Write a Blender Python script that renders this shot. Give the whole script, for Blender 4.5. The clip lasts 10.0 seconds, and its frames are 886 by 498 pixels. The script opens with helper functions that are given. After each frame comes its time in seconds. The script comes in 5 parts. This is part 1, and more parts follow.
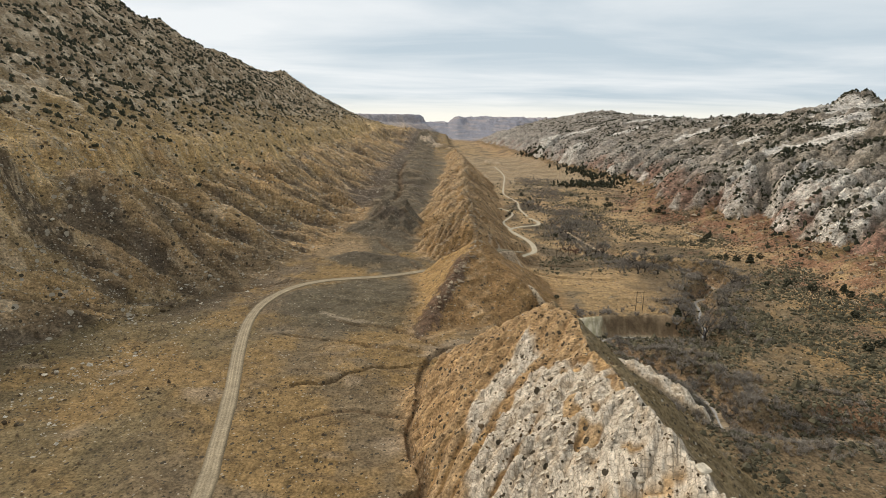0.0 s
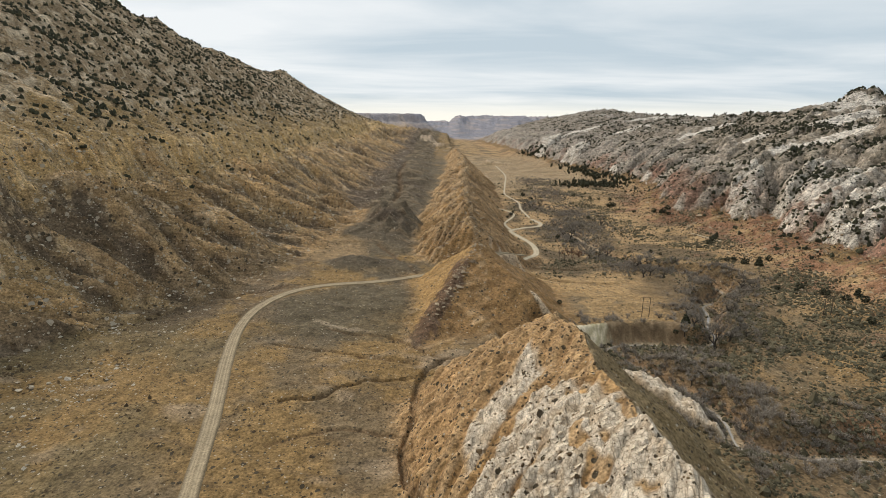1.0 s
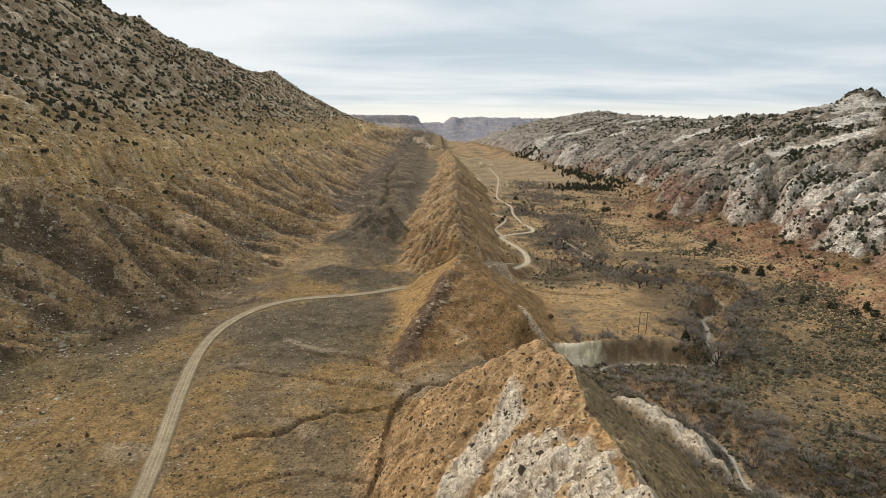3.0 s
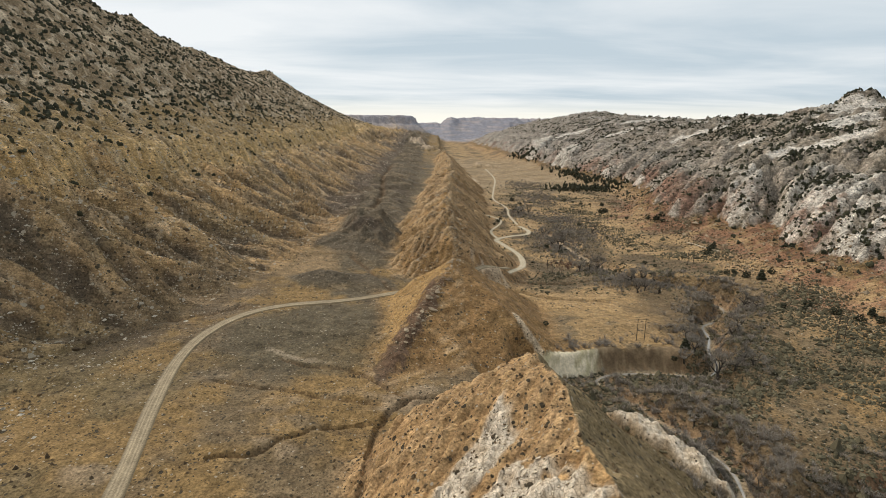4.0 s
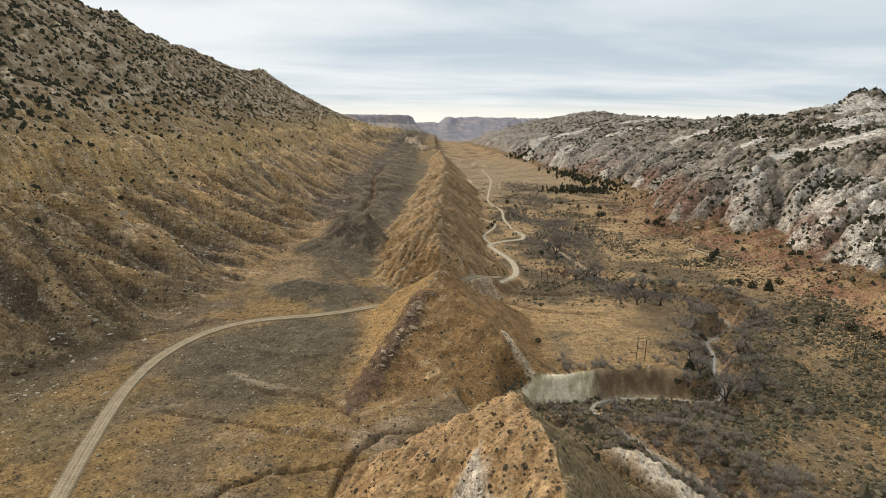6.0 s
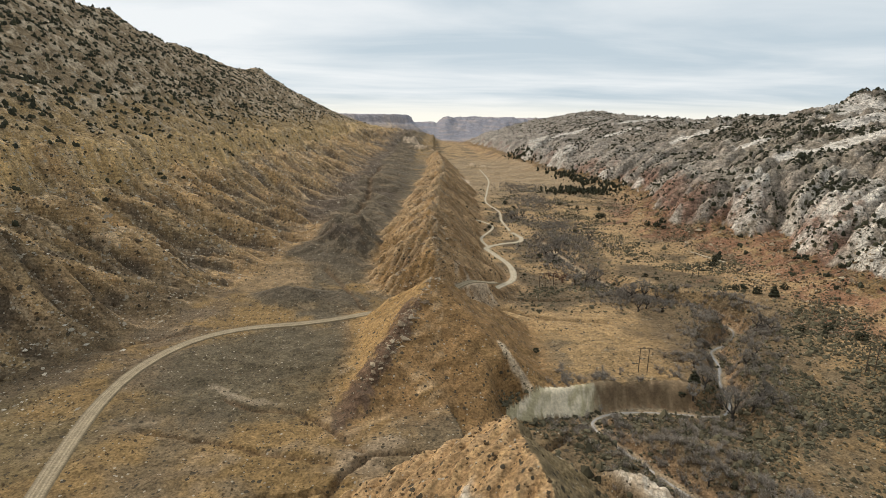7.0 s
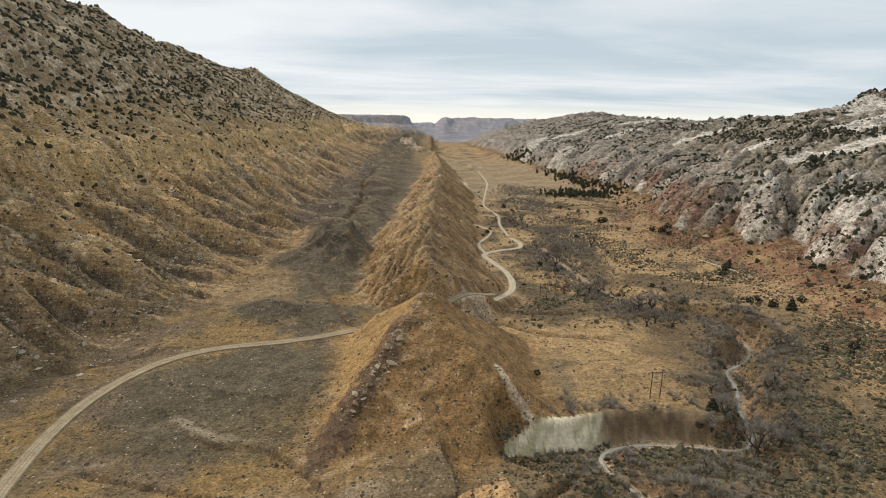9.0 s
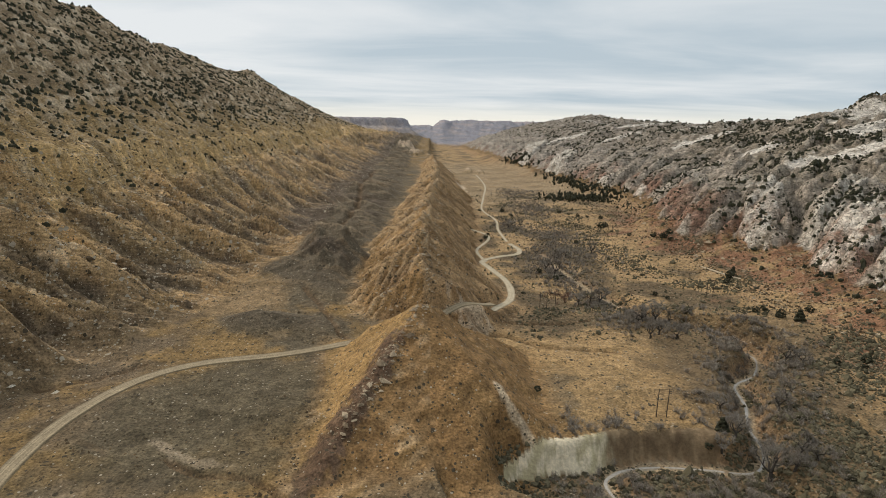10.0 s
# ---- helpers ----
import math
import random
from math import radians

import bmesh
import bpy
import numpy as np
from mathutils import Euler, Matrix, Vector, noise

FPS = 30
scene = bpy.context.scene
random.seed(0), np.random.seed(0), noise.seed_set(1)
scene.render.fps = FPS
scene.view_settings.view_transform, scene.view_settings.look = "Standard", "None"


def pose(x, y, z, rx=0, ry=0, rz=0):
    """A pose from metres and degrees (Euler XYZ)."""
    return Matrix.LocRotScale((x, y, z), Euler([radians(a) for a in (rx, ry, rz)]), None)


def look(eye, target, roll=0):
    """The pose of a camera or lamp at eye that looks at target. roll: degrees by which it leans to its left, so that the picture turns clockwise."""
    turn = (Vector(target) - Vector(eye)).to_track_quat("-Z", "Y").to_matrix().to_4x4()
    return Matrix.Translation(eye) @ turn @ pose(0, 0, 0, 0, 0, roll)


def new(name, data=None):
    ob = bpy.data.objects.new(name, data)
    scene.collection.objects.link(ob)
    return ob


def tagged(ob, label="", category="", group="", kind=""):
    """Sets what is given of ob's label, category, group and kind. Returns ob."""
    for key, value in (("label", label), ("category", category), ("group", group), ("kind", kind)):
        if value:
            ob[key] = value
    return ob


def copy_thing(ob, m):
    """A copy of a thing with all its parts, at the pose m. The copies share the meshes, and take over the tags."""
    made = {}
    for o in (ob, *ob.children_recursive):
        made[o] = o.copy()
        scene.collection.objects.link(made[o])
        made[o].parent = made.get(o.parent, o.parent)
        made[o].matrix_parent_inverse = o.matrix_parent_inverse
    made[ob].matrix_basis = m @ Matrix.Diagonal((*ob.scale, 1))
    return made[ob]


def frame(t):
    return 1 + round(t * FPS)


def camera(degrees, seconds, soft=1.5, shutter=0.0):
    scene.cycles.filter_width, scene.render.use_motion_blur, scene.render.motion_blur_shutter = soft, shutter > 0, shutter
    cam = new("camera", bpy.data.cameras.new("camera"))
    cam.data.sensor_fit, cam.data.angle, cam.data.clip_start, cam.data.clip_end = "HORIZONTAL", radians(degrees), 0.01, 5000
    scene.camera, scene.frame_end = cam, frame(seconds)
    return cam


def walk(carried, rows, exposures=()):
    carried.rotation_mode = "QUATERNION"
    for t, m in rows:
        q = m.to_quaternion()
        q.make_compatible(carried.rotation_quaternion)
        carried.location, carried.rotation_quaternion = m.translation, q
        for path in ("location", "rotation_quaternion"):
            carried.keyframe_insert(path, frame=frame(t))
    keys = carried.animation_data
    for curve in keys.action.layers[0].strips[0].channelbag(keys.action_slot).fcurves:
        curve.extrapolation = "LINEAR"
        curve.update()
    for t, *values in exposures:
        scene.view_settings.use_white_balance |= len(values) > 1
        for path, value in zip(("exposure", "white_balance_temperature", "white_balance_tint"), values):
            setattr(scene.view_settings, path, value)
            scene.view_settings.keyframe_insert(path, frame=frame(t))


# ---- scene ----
cam = camera(79.4, 10.0, soft=0.5)
PATH = [
    (0, (-14.877, -2.543, 109.094), (-14.871, -0.598, 108.628), 0.9),
    (0.5, (-13.796, 4.319, 109.209), (-13.794, 6.263, 108.74), 0.8),
    (1, (-12.848, 10.886, 109.173), (-12.848, 12.831, 108.704), 0.7),
    (1.5, (-11.478, 17.056, 109.029), (-11.479, 19.001, 108.563), 0.7),
    (2, (-9.399, 23.341, 109.459), (-9.396, 25.286, 108.992), 0.6),
    (2.5, (-7.468, 28.847, 109.916), (-7.457, 30.792, 109.451), 0.7),
    (4, (-1.346, 46.542, 109.528), (-1.32, 48.488, 109.066), 0.8),
    (4.5, (1.064, 53.093, 109.572), (1.093, 55.039, 109.109), 0.9),
    (5, (3.392, 59.246, 109.718), (3.421, 61.191, 109.255), 0.9),
    (5.5, (5.354, 65.604, 109.821), (5.384, 67.55, 109.358), 0.9),
    (7, (9.724, 84.991, 110.487), (9.761, 86.935, 110.022), 1.0),
    (7.5, (10.901, 91.442, 109.892), (10.941, 93.387, 109.43), 1.1),
    (8, (11.744, 97.932, 110.02), (11.787, 99.878, 109.558), 1.1),
    (8.5, (12.273, 104.396, 110.419), (12.317, 106.341, 109.955), 1.2),
    (9, (13.157, 110.473, 110.253), (13.199, 112.419, 109.791), 1.1),
    (9.5, (14.011, 116.59, 110.319), (14.054, 118.536, 109.86), 1.2),
    (10, (14.206, 122.527, 111.203), (14.255, 124.474, 110.75), 1.2),
]
walk(cam, [(t, look(eye, target, roll)) for t, eye, target, roll in PATH],
     exposures=((0, 0.03), (9.4, 0.03), (10, -0.13)))

# ---- world, sun, exposure ----
SUN_EL, SUN_AZ = radians(40), radians(-48)
world = bpy.data.worlds.new("overcast_sky")
scene.world = world
world.use_nodes = True
wn, wl = world.node_tree.nodes, world.node_tree.links
wn.clear()


def wnode(kind, **values):
    n = wn.new(kind)
    for k, v in values.items():
        n.inputs[k].default_value = v
    return n


sky = wn.new("ShaderNodeTexSky")
sky.sky_type, sky.sun_disc = "NISHITA", False
sky.sun_elevation, sky.sun_rotation = SUN_EL, SUN_AZ
sky.altitude, sky.air_density, sky.dust_density = 1500, 1.0, 2.0
coord = wn.new("ShaderNodeTexCoord")
split = wn.new("ShaderNodeSeparateXYZ")
wl.new(coord.outputs["Generated"], split.inputs[0])
# the cloud deck is a flat layer: its pattern is laid out on the plane direction / height
up = wnode("ShaderNodeMath")
up.operation = "MAXIMUM"
up.inputs[1].default_value = 0.0
wl.new(split.outputs["Z"], up.inputs[0])
lift = wn.new("ShaderNodeMath")
lift.operation = "ADD"
lift.inputs[1].default_value = 0.07
wl.new(up.outputs[0], lift.inputs[0])
deck = wn.new("ShaderNodeVectorMath")
deck.operation = "DIVIDE"
wl.new(coord.outputs["Generated"], deck.inputs[0])
wl.new(lift.outputs[0], deck.inputs[1])
stretch = wn.new("ShaderNodeMapping")
stretch.inputs["Scale"].default_value = (0.35, 0.62, 0.0)
stretch.inputs["Location"].default_value = (2.3, 0.4, 0.0)
wl.new(deck.outputs[0], stretch.inputs["Vector"])
cloud = wnode("ShaderNodeTexNoise", Scale=1.0, Detail=7.0, Roughness=0.52, Distortion=0.35)
wl.new(stretch.outputs[0], cloud.inputs["Vector"])
ramp = wn.new("ShaderNodeValToRGB")
ramp.color_ramp.elements[0].position, ramp.color_ramp.elements[0].color = 0.32, (0.50, 0.585, 0.645, 1)
ramp.color_ramp.elements[1].position, ramp.color_ramp.elements[1].color = 0.66, (0.80, 0.825, 0.835, 1)
thick = wn.new("ShaderNodeMath")
thick.operation, thick.inputs[1].default_value = "MULTIPLY_ADD", -0.20
wl.new(split.outputs["X"], thick.inputs[0])
wl.new(cloud.outputs[0], thick.inputs[2])
wl.new(thick.outputs[0], ramp.inputs[0])
# thin, bright gap under the edge of the deck, all round the horizon
gap = wn.new("ShaderNodeMapRange")
gap.interpolation_type = "SMOOTHSTEP"
for k, v in (("From Min", 0.0), ("From Max", 0.05), ("To Min", 1.0), ("To Max", 0.0)):
    gap.inputs[k].default_value = v
wl.new(up.outputs[0], gap.inputs["Value"])
rim_mix = wn.new("ShaderNodeMix")
rim_mix.data_type = "RGBA"
rim_mix.inputs["B"].default_value = (0.93, 0.90, 0.80, 1)
wl.new(gap.outputs[0], rim_mix.inputs["Factor"])
wl.new(ramp.outputs[0], rim_mix.inputs["A"])
deck_bg = wnode("ShaderNodeBackground", Strength=1.13)
wl.new(rim_mix.outputs["Result"], deck_bg.inputs["Color"])
sky_bg = wnode("ShaderNodeBackground", Strength=0.06)
wl.new(sky.outputs[0], sky_bg.inputs["Color"])
both = wnode("ShaderNodeMixShader", Fac=0.93)
wl.new(sky_bg.outputs[0], both.inputs[1])
wl.new(deck_bg.outputs[0], both.inputs[2])
wout = wn.new("ShaderNodeOutputWorld")
wl.new(both.outputs[0], wout.inputs[0])

sun_data = bpy.data.lights.new("sun", "SUN")
sun_data.energy, sun_data.angle, sun_data.color = 2.3, radians(14), (1.0, 0.925, 0.81)
sun = new("sun", sun_data)
sun.matrix_world = look((math.sin(SUN_AZ) * math.cos(SUN_EL) * 800, math.cos(SUN_AZ) * math.cos(SUN_EL) * 800, math.sin(SUN_EL) * 800), (0, 0, 0))

# ---- noise and shape functions ----


def lattice(ix, iy, seed):
    h = (ix.astype(np.int64) * 374761393 + iy.astype(np.int64) * 668265263 + seed * 974634777) & 0xFFFFFFFF
    h = ((h ^ (h >> 13)) * 1274126177) & 0xFFFFFFFF
    return (h ^ (h >> 16)) & 0xFFFFFFFF


def perlin(x, y, seed=0):
    """Gradient noise, about -1 to 1."""
    x, y = np.broadcast_arrays(np.asarray(x, float), np.asarray(y, float))
    ix, iy = np.floor(x), np.floor(y)
    fx, fy = x - ix, y - iy
    u, v = fx * fx * fx * (fx * (fx * 6 - 15) + 10), fy * fy * fy * (fy * (fy * 6 - 15) + 10)
    total = 0
    for dx in (0, 1):
        for dy in (0, 1):
            a = lattice(ix + dx, iy + dy, seed) * (2 * math.pi / 4294967296.0)
            total = total + (np.cos(a) * (fx - dx) + np.sin(a) * (fy - dy)) * (u if dx else 1 - u) * (v if dy else 1 - v)
    return total * 1.5


def fbm(x, y, octaves, seed=0, gain=0.5):
    total, amp = 0, 1.0
    for k in range(octaves):
        total = total + amp * perlin(x * 2.03 ** k, y * 2.03 ** k, seed + 17 * k)
        amp *= gain
    return total


def crests(x, y, octaves, seed=0, gain=0.5):
    """Sharp-crested noise, 0 in the gullies to 1 on the crests."""
    total, amp, whole = 0, 1.0, 0
    for k in range(octaves):
        total = total + amp * (1 - np.minimum(1, 1.9 * np.abs(perlin(x * 2.1 ** k, y * 2.1 ** k, seed + 31 * k))))
        whole += amp
        amp *= gain
    return total / whole


def cells(x, y, seed=0):
    """Blocks: a random value per block, the distance to the nearest joint, and a top face tilted at random."""
    ix, iy = np.floor(x), np.floor(y)
    d1, d2, value, tilt = np.full(np.shape(x), 9.0), np.full(np.shape(x), 9.0), np.zeros(np.shape(x)), np.zeros(np.shape(x))
    for dx in (-1, 0, 1):
        for dy in (-1, 0, 1):
            h = lattice(ix + dx, iy + dy, seed)
            px, py = ix + dx + (h & 1023) / 1023.0, iy + dy + ((h >> 10) & 1023) / 1023.0
            d = (px - x) ** 2 + (py - y) ** 2
            near = d < d1
            d2 = np.where(near, d1, np.minimum(d2, d))
            d1 = np.where(near, d, d1)
            value = np.where(near, ((h >> 20) & 1023) / 1023.0, value)
            turn = ((h >> 5) & 1023) * (2 * math.pi / 1023.0)
            tilt = np.where(near, np.cos(turn) * (x - px) + np.sin(turn) * (y - py), tilt)
    return value, np.sqrt(d2) - np.sqrt(d1), tilt


def step(a, b, v):
    t = np.clip((v - a) / (b - a), 0, 1)
    return t * t * (3 - 2 * t)


def along(y, *pairs):
    return np.interp(y, [p[0] for p in pairs], [p[1] for p in pairs])


def softmax(a, b, k):
    h = np.clip(0.5 + 0.5 * (a - b) / k, 0, 1)
    return b + (a - b) * h + k * h * (1 - h)


def spline(points, each=8):
    """A smooth line through plan points (x, y)."""
    p = np.array(points, float)
    p = np.vstack([2 * p[0] - p[1], p, 2 * p[-1] - p[-2]])
    out = []
    for i in range(1, len(p) - 2):
        for t in np.arange(each) / each:
            out.append(0.5 * (2 * p[i] + (p[i + 1] - p[i - 1]) * t + (2 * p[i - 1] - 5 * p[i] + 4 * p[i + 1] - p[i + 2]) * t * t
                              + (3 * p[i] - p[i - 1] - 3 * p[i + 1] + p[i + 2]) * t ** 3))
    return np.vstack([out, p[-2:-1]])


def far_from(x, y, line, reach):
    """Distance to a plan line, up to reach."""
    d = np.full(np.shape(x), float(reach))
    box = (x > line[:, 0].min() - reach) & (x < line[:, 0].max() + reach) & (y > line[:, 1].min() - reach) & (y < line[:, 1].max() + reach)
    if not box.any():
        return d
    bx, by, best = x[box], y[box], d[box]
    for (ax, ay), (cx, cy) in zip(line[:-1], line[1:]):
        vx, vy = cx - ax, cy - ay
        t = np.clip(((bx - ax) * vx + (by - ay) * vy) / (vx * vx + vy * vy + 1e-9), 0, 1)
        best = np.minimum(best, np.hypot(bx - ax - t * vx, by - ay - t * vy))
    d[box] = best
    return d


# ---- the plan: y runs up the valley, x across it ----
ROAD_WEST = spline([(-60, -60), (-76, 60), (-86, 134), (-92, 162), (-101, 198), (-114, 243), (-122, 280), (-122, 312), (-112, 341), (-93, 359), (-62, 370), (-34, 380), (-14, 388), (6, 401), (24, 420), (40, 435), (55, 448)])
ROAD_EAST = spline([(55, 448), (69, 474), (76, 506), (76, 540), (67, 578), (63, 602), (80, 621), (100, 634), (106, 658), (98, 690)])
TRACK_FAR = spline([(98, 690), (97, 760), (102, 830), (92, 920), (106, 1050), (128, 1250), (130, 1500)])
TRACK_EAST = spline([(66, 600), (62, 650), (80, 712), (48, 748)])
TRAIL_EAST = spline([(250, 566), (256, 548), (264, 530)], 6)
CREEK = spline([(126, 640), (134, 560), (150, 498), (176, 456), (197, 437), (203, 424), (207, 411), (194, 390), (176, 377), (170, 357), (160, 337), (156, 320), (144, 305), (125, 306.5), (105, 308), (88, 304), (82, 293), (96, 264), (113, 230), (110, 203), (130, 197), (146, 198), (175, 190), (215, 150), (240, 60), (250, -80)])
WASHES = [(spline([(-34, 60), (-33, 110), (-29, 131), (-25, 138), (-19.5, 141), (-20.5, 150), (-24, 161), (-26.5, 177), (-23, 193), (-24, 212), (-21, 235), (-10, 250), (20, 254), (52, 264), (78, 286)]), 1.15, 2.4),
          (spline([(-78, 207), (-63, 210), (-51, 223), (-36, 230), (-24, 233)]), 0.9, 2.2),
          (spline([(-98, 262), (-70, 256), (-48, 250), (-24, 247)]), 0.9, 1.4),
          (spline([(-76, 287), (-62, 279), (-45, 278), (-28, 266), (-14, 252)]), 1.0, 1.4),
          (spline([(-74, 178), (-50, 188), (-27, 186)]), 0.9, 0.9),
          (spline([(-150, 330), (-128, 345), (-118, 356)]), 1.2, 1.2),
          (spline([(-70, 470), (-52, 440), (-40, 410), (-30, 392)]), 1.6, 1.6),
          (spline([(36, 424), (60, 418), (84, 402), (120, 398)]), 1.8, 2.4),
          (spline([(38, 446), (66, 441), (90, 443), (118, 448)]), 1.5, 1.8),
          (spline([(-88, 640), (-70, 700), (-78, 800), (-90, 950), (-96, 1200)]), 3.0, 3.5)]


def zigzag(across, down, width, seed):
    """Gullies and spurs side by side, -1 in the gullies to 1 on the crests, of uneven width."""
    phase = across / width + 0.9 * perlin(across / (2.3 * width), down / (7 * width), seed) + 0.35 * perlin(across / width, down / (3 * width), seed + 1)
    return np.arcsin(0.985 * np.sin(2 * math.pi * phase)) * (2 / math.pi) * (0.75 + 0.5 * perlin(across / (1.4 * width), down / (4 * width), seed + 2))


BUTTRESSES = [((312, 590), (350, 654), 17), ((338, 560), (405, 602), 11), ((325, 505), (378, 538), 26), ((322, 440), (360, 470), 24), ((462, 770), (452, 650), 22), ((566, 950), (530, 790), 22), ((478, 1160), (500, 1100), 15), ((330, 452), (372, 470), 22), ((262, 1030), (330, 1100), 26), ((268, 880), (330, 940), 18),
              ((262, 1300), (330, 1400), 30), ((640, 800), (730, 860), 42), ((560, 980), (640, 1080), 34), ((690, 1180), (740, 1400), 30), ((250, 1600), (330, 1750), 34)]


# flat bare pavements of white rock high on the eastern slope: place and half lengths
PAVEMENTS = [(470, 690, 62, 34), (440, 712, 30, 16), (560, 800, 60, 40), (640, 900, 70, 50), (480, 880, 40, 18), (700, 960, 50, 70), (520, 1120, 60, 40), (610, 1350, 80, 50), (480, 1450, 60, 40), (420, 1750, 70, 50), (640, 1750, 80, 90)]


def crest_plan(y):
    """The hogback: where its crest runs, how high, and how steep its two sides are."""
    bend = 5.0 * perlin(y / 75.0, 0.2, 6) * step(430, 520, y) + 2.2 * perlin(y / 26.0, 3.2, 4)
    cx = bend + along(y, (-150, 42), (60, 39), (130, 33.5), (210, 31), (250, 24), (320, 10), (400, 11), (470, 8), (580, 10), (700, 14), (900, 19), (1060, 23), (1300, 20), (1500, 14), (1700, 8))
    cz = along(y, (-150, 34), (40, 39), (80, 41), (132, 43.5), (170, 40), (205, 38), (213, 34), (224, 18), (238, -4), (250, -14), (270, -30), (385, -30), (398, -12), (408, -1), (432, 24), (470, 34), (530, 32), (600, 34), (700, 33), (800, 37), (1000, 38), (1250, 34), (1425, 38), (1520, 24), (1600, 4), (1660, -20))
    left = along(y, (205, 0.93), (250, 0.8), (412, 0.82), (520, 0.78), (900, 0.85), (1400, 0.9))
    right = along(y, (120, 0.86), (190, 0.88), (215, 0.80), (250, 0.66), (340, 0.63), (450, 0.66), (510, 0.74), (590, 0.88), (900, 0.88))
    return cx, cz, left, right


def toe_line(y):
    return along(y, (-300, -230), (200, -216), (300, -192), (355, -168), (424, -150), (500, -128), (592, -106), (660, -122), (760, -112), (850, -126), (1000, -112), (1200, -128), (1500, -118), (2500, -150), (4200, -220)) + 9 * perlin(y / 47.0, 0.3, 5) + 30 * step(230, 330, y)


def crest_west(y):
    z = along(y, (-400, 292), (980, 290), (1120, 284), (1165, 264), (1240, 265), (1500, 256), (1700, 249), (1950, 254), (2164, 233), (2489, 201), (2844, 175), (3231, 145), (3503, 134), (3850, 118), (4600, 90))
    return z + 14 * np.exp(-((y - 1945) / 46) ** 2) + 7 * np.exp(-((y - 1118) / 26) ** 2) + 9 * np.abs(perlin(y / 70.0, 1.7, 8)) + 5 * np.abs(perlin(y / 24.0, 4.1, 9)) + 7 * step(0.1, 0.3, perlin(y / 110.0, 7.7, 7))


def crest_east(y):
    z = along(y, (-400, 150), (900, 146), (1010, 148), (1200, 130), (1430, 127), (1774, 131), (2300, 144), (2540, 166), (2700, 140), (3270, 158), (3600, 60), (4000, 0))
    return z + 7 * perlin(y / 90.0, 2.2, 12) + 10 * np.abs(perlin(y / 48.0, 5.2, 13)) + 8 * step(0.1, 0.25, perlin(y / 65.0, 8.2, 14)) - 6


def west_slope(x, y, z, west, fine):
    # western escarpment: fluted shale below, ochre rim cliffs, then a long wooded slope with ledges
    toe = toe_line(y)
    rim_z = along(y, (-300, 96), (420, 94), (700, 90), (1150, 90), (1930, 84), (3000, 62), (4300, 20)) + 8 * perlin(y / 60.0, 9.9, 21) + 5 * perlin(y / 19.0, 4.9, 20)
    rim_x = -288 + 22 * perlin(y / 80.0, 3.3, 22) + 14 * perlin(y / 27.0, 6.3, 23) + 6 * perlin(y / 9.0, 2.3, 19)
    s = np.clip((toe - x) / (toe - rim_x), 0, 1)
    # the gullies run down the slope, further up the valley more and more slantwise
    skew = along(y, (200, -0.55), (270, -0.5), (300, -0.35), (330, 0.0), (400, 0.12), (490, 0.30), (700, 0.8), (900, 1.1), (1500, 1.3))
    wx = x + 10 * perlin(x / 60, y / 60, 24)
    wy = y + 5 * perlin(x / 50, y / 50, 25) + skew * (x + 200)
    cut = np.sin(np.pi * np.clip(s, 0, 1) ** 0.8) ** 0.8
    big, mid, small = zigzag(wy, wx, 62, 26), zigzag(wy, wx, 25, 27), zigzag(wy, wx, 10.5, 28)
    flute = big * 0.62 + mid * 0.36
    slope = west + (rim_z - west) * (0.16 * s + 0.66 * s ** 1.9 + 0.18 * step(0.84, 0.97, s))
    slope = slope + cut * (flute * (23 + 6 * perlin(y / 140, 0.3, 35)) + 4.4 * small * (0.4 + 0.6 * fine) + 1.3 * zigzag(wy, wx, 4.4, 36) * fine)
    slope = slope + fbm(x / 7, y / 7, 3, 31) * 0.6 * fine * step(0.02, 0.15, s)
    bench = (slope + 3 * perlin(x / 30, y / 30, 32)) / 9.0
    slope = slope + 1.9 * (step(0.35, 0.6, bench % 1) - 0.5) * step(0.55, 0.8, s + 0.15 * perlin(x / 25, y / 25, 37))
    spur = 16 * np.clip(1 - np.abs((y - 431 - 0.1 * (x + 190)) / 22), 0, 1) * step(-140, -180, x) * step(-262, -215, x)
    spur = spur + 30 * np.clip(1 - np.abs((y - 344 - 0.12 * (x + 200)) / 27), 0, 1) * step(-146, -205, x) * step(-285, -225, x)
    slope = slope + spur
    u = np.clip((rim_x - x) / (rim_x + 572), 0, 1)
    top = crest_west(y)
    ledge = (u * 9 + 0.9 * fbm(x / 60, y / 110, 3, 29))
    upper = rim_z + (top - rim_z) * (0.82 * u + 0.18 * (np.floor(ledge) + step(0.6, 0.9, ledge % 1)) / 9) + fbm(x / 42, y / 42, 3, 30) * 5 * np.sin(np.pi * np.clip(u, 0.05, 1)) - 0.25 * np.clip(-572 - x, 0, 900)
    upper = upper - 12 * (1 - crests(y / 120 + x / 500, x / 600, 2, 33)) * np.sin(np.pi * u) + fbm(x / 8, y / 11, 3, 34) * 1.3 * fine
    hill = np.where(x > rim_x, slope, upper)
    return np.where(x < toe, softmax(z, hill, 1.5), z), {"s": s, "u": u, "flute": flute, "mid": mid, "small": small, "down": wy, "ledge": ledge % 1}


def fold(across, down, width, length, seed):
    """Rounded backs side by side with sharp clefts between them, 0 in the clefts to about 1."""
    v = perlin(across / width + 0.5 * perlin(across / (2 * width), down / length, seed + 3), down / length, seed)
    return np.sqrt(np.abs(v) * 1.1)


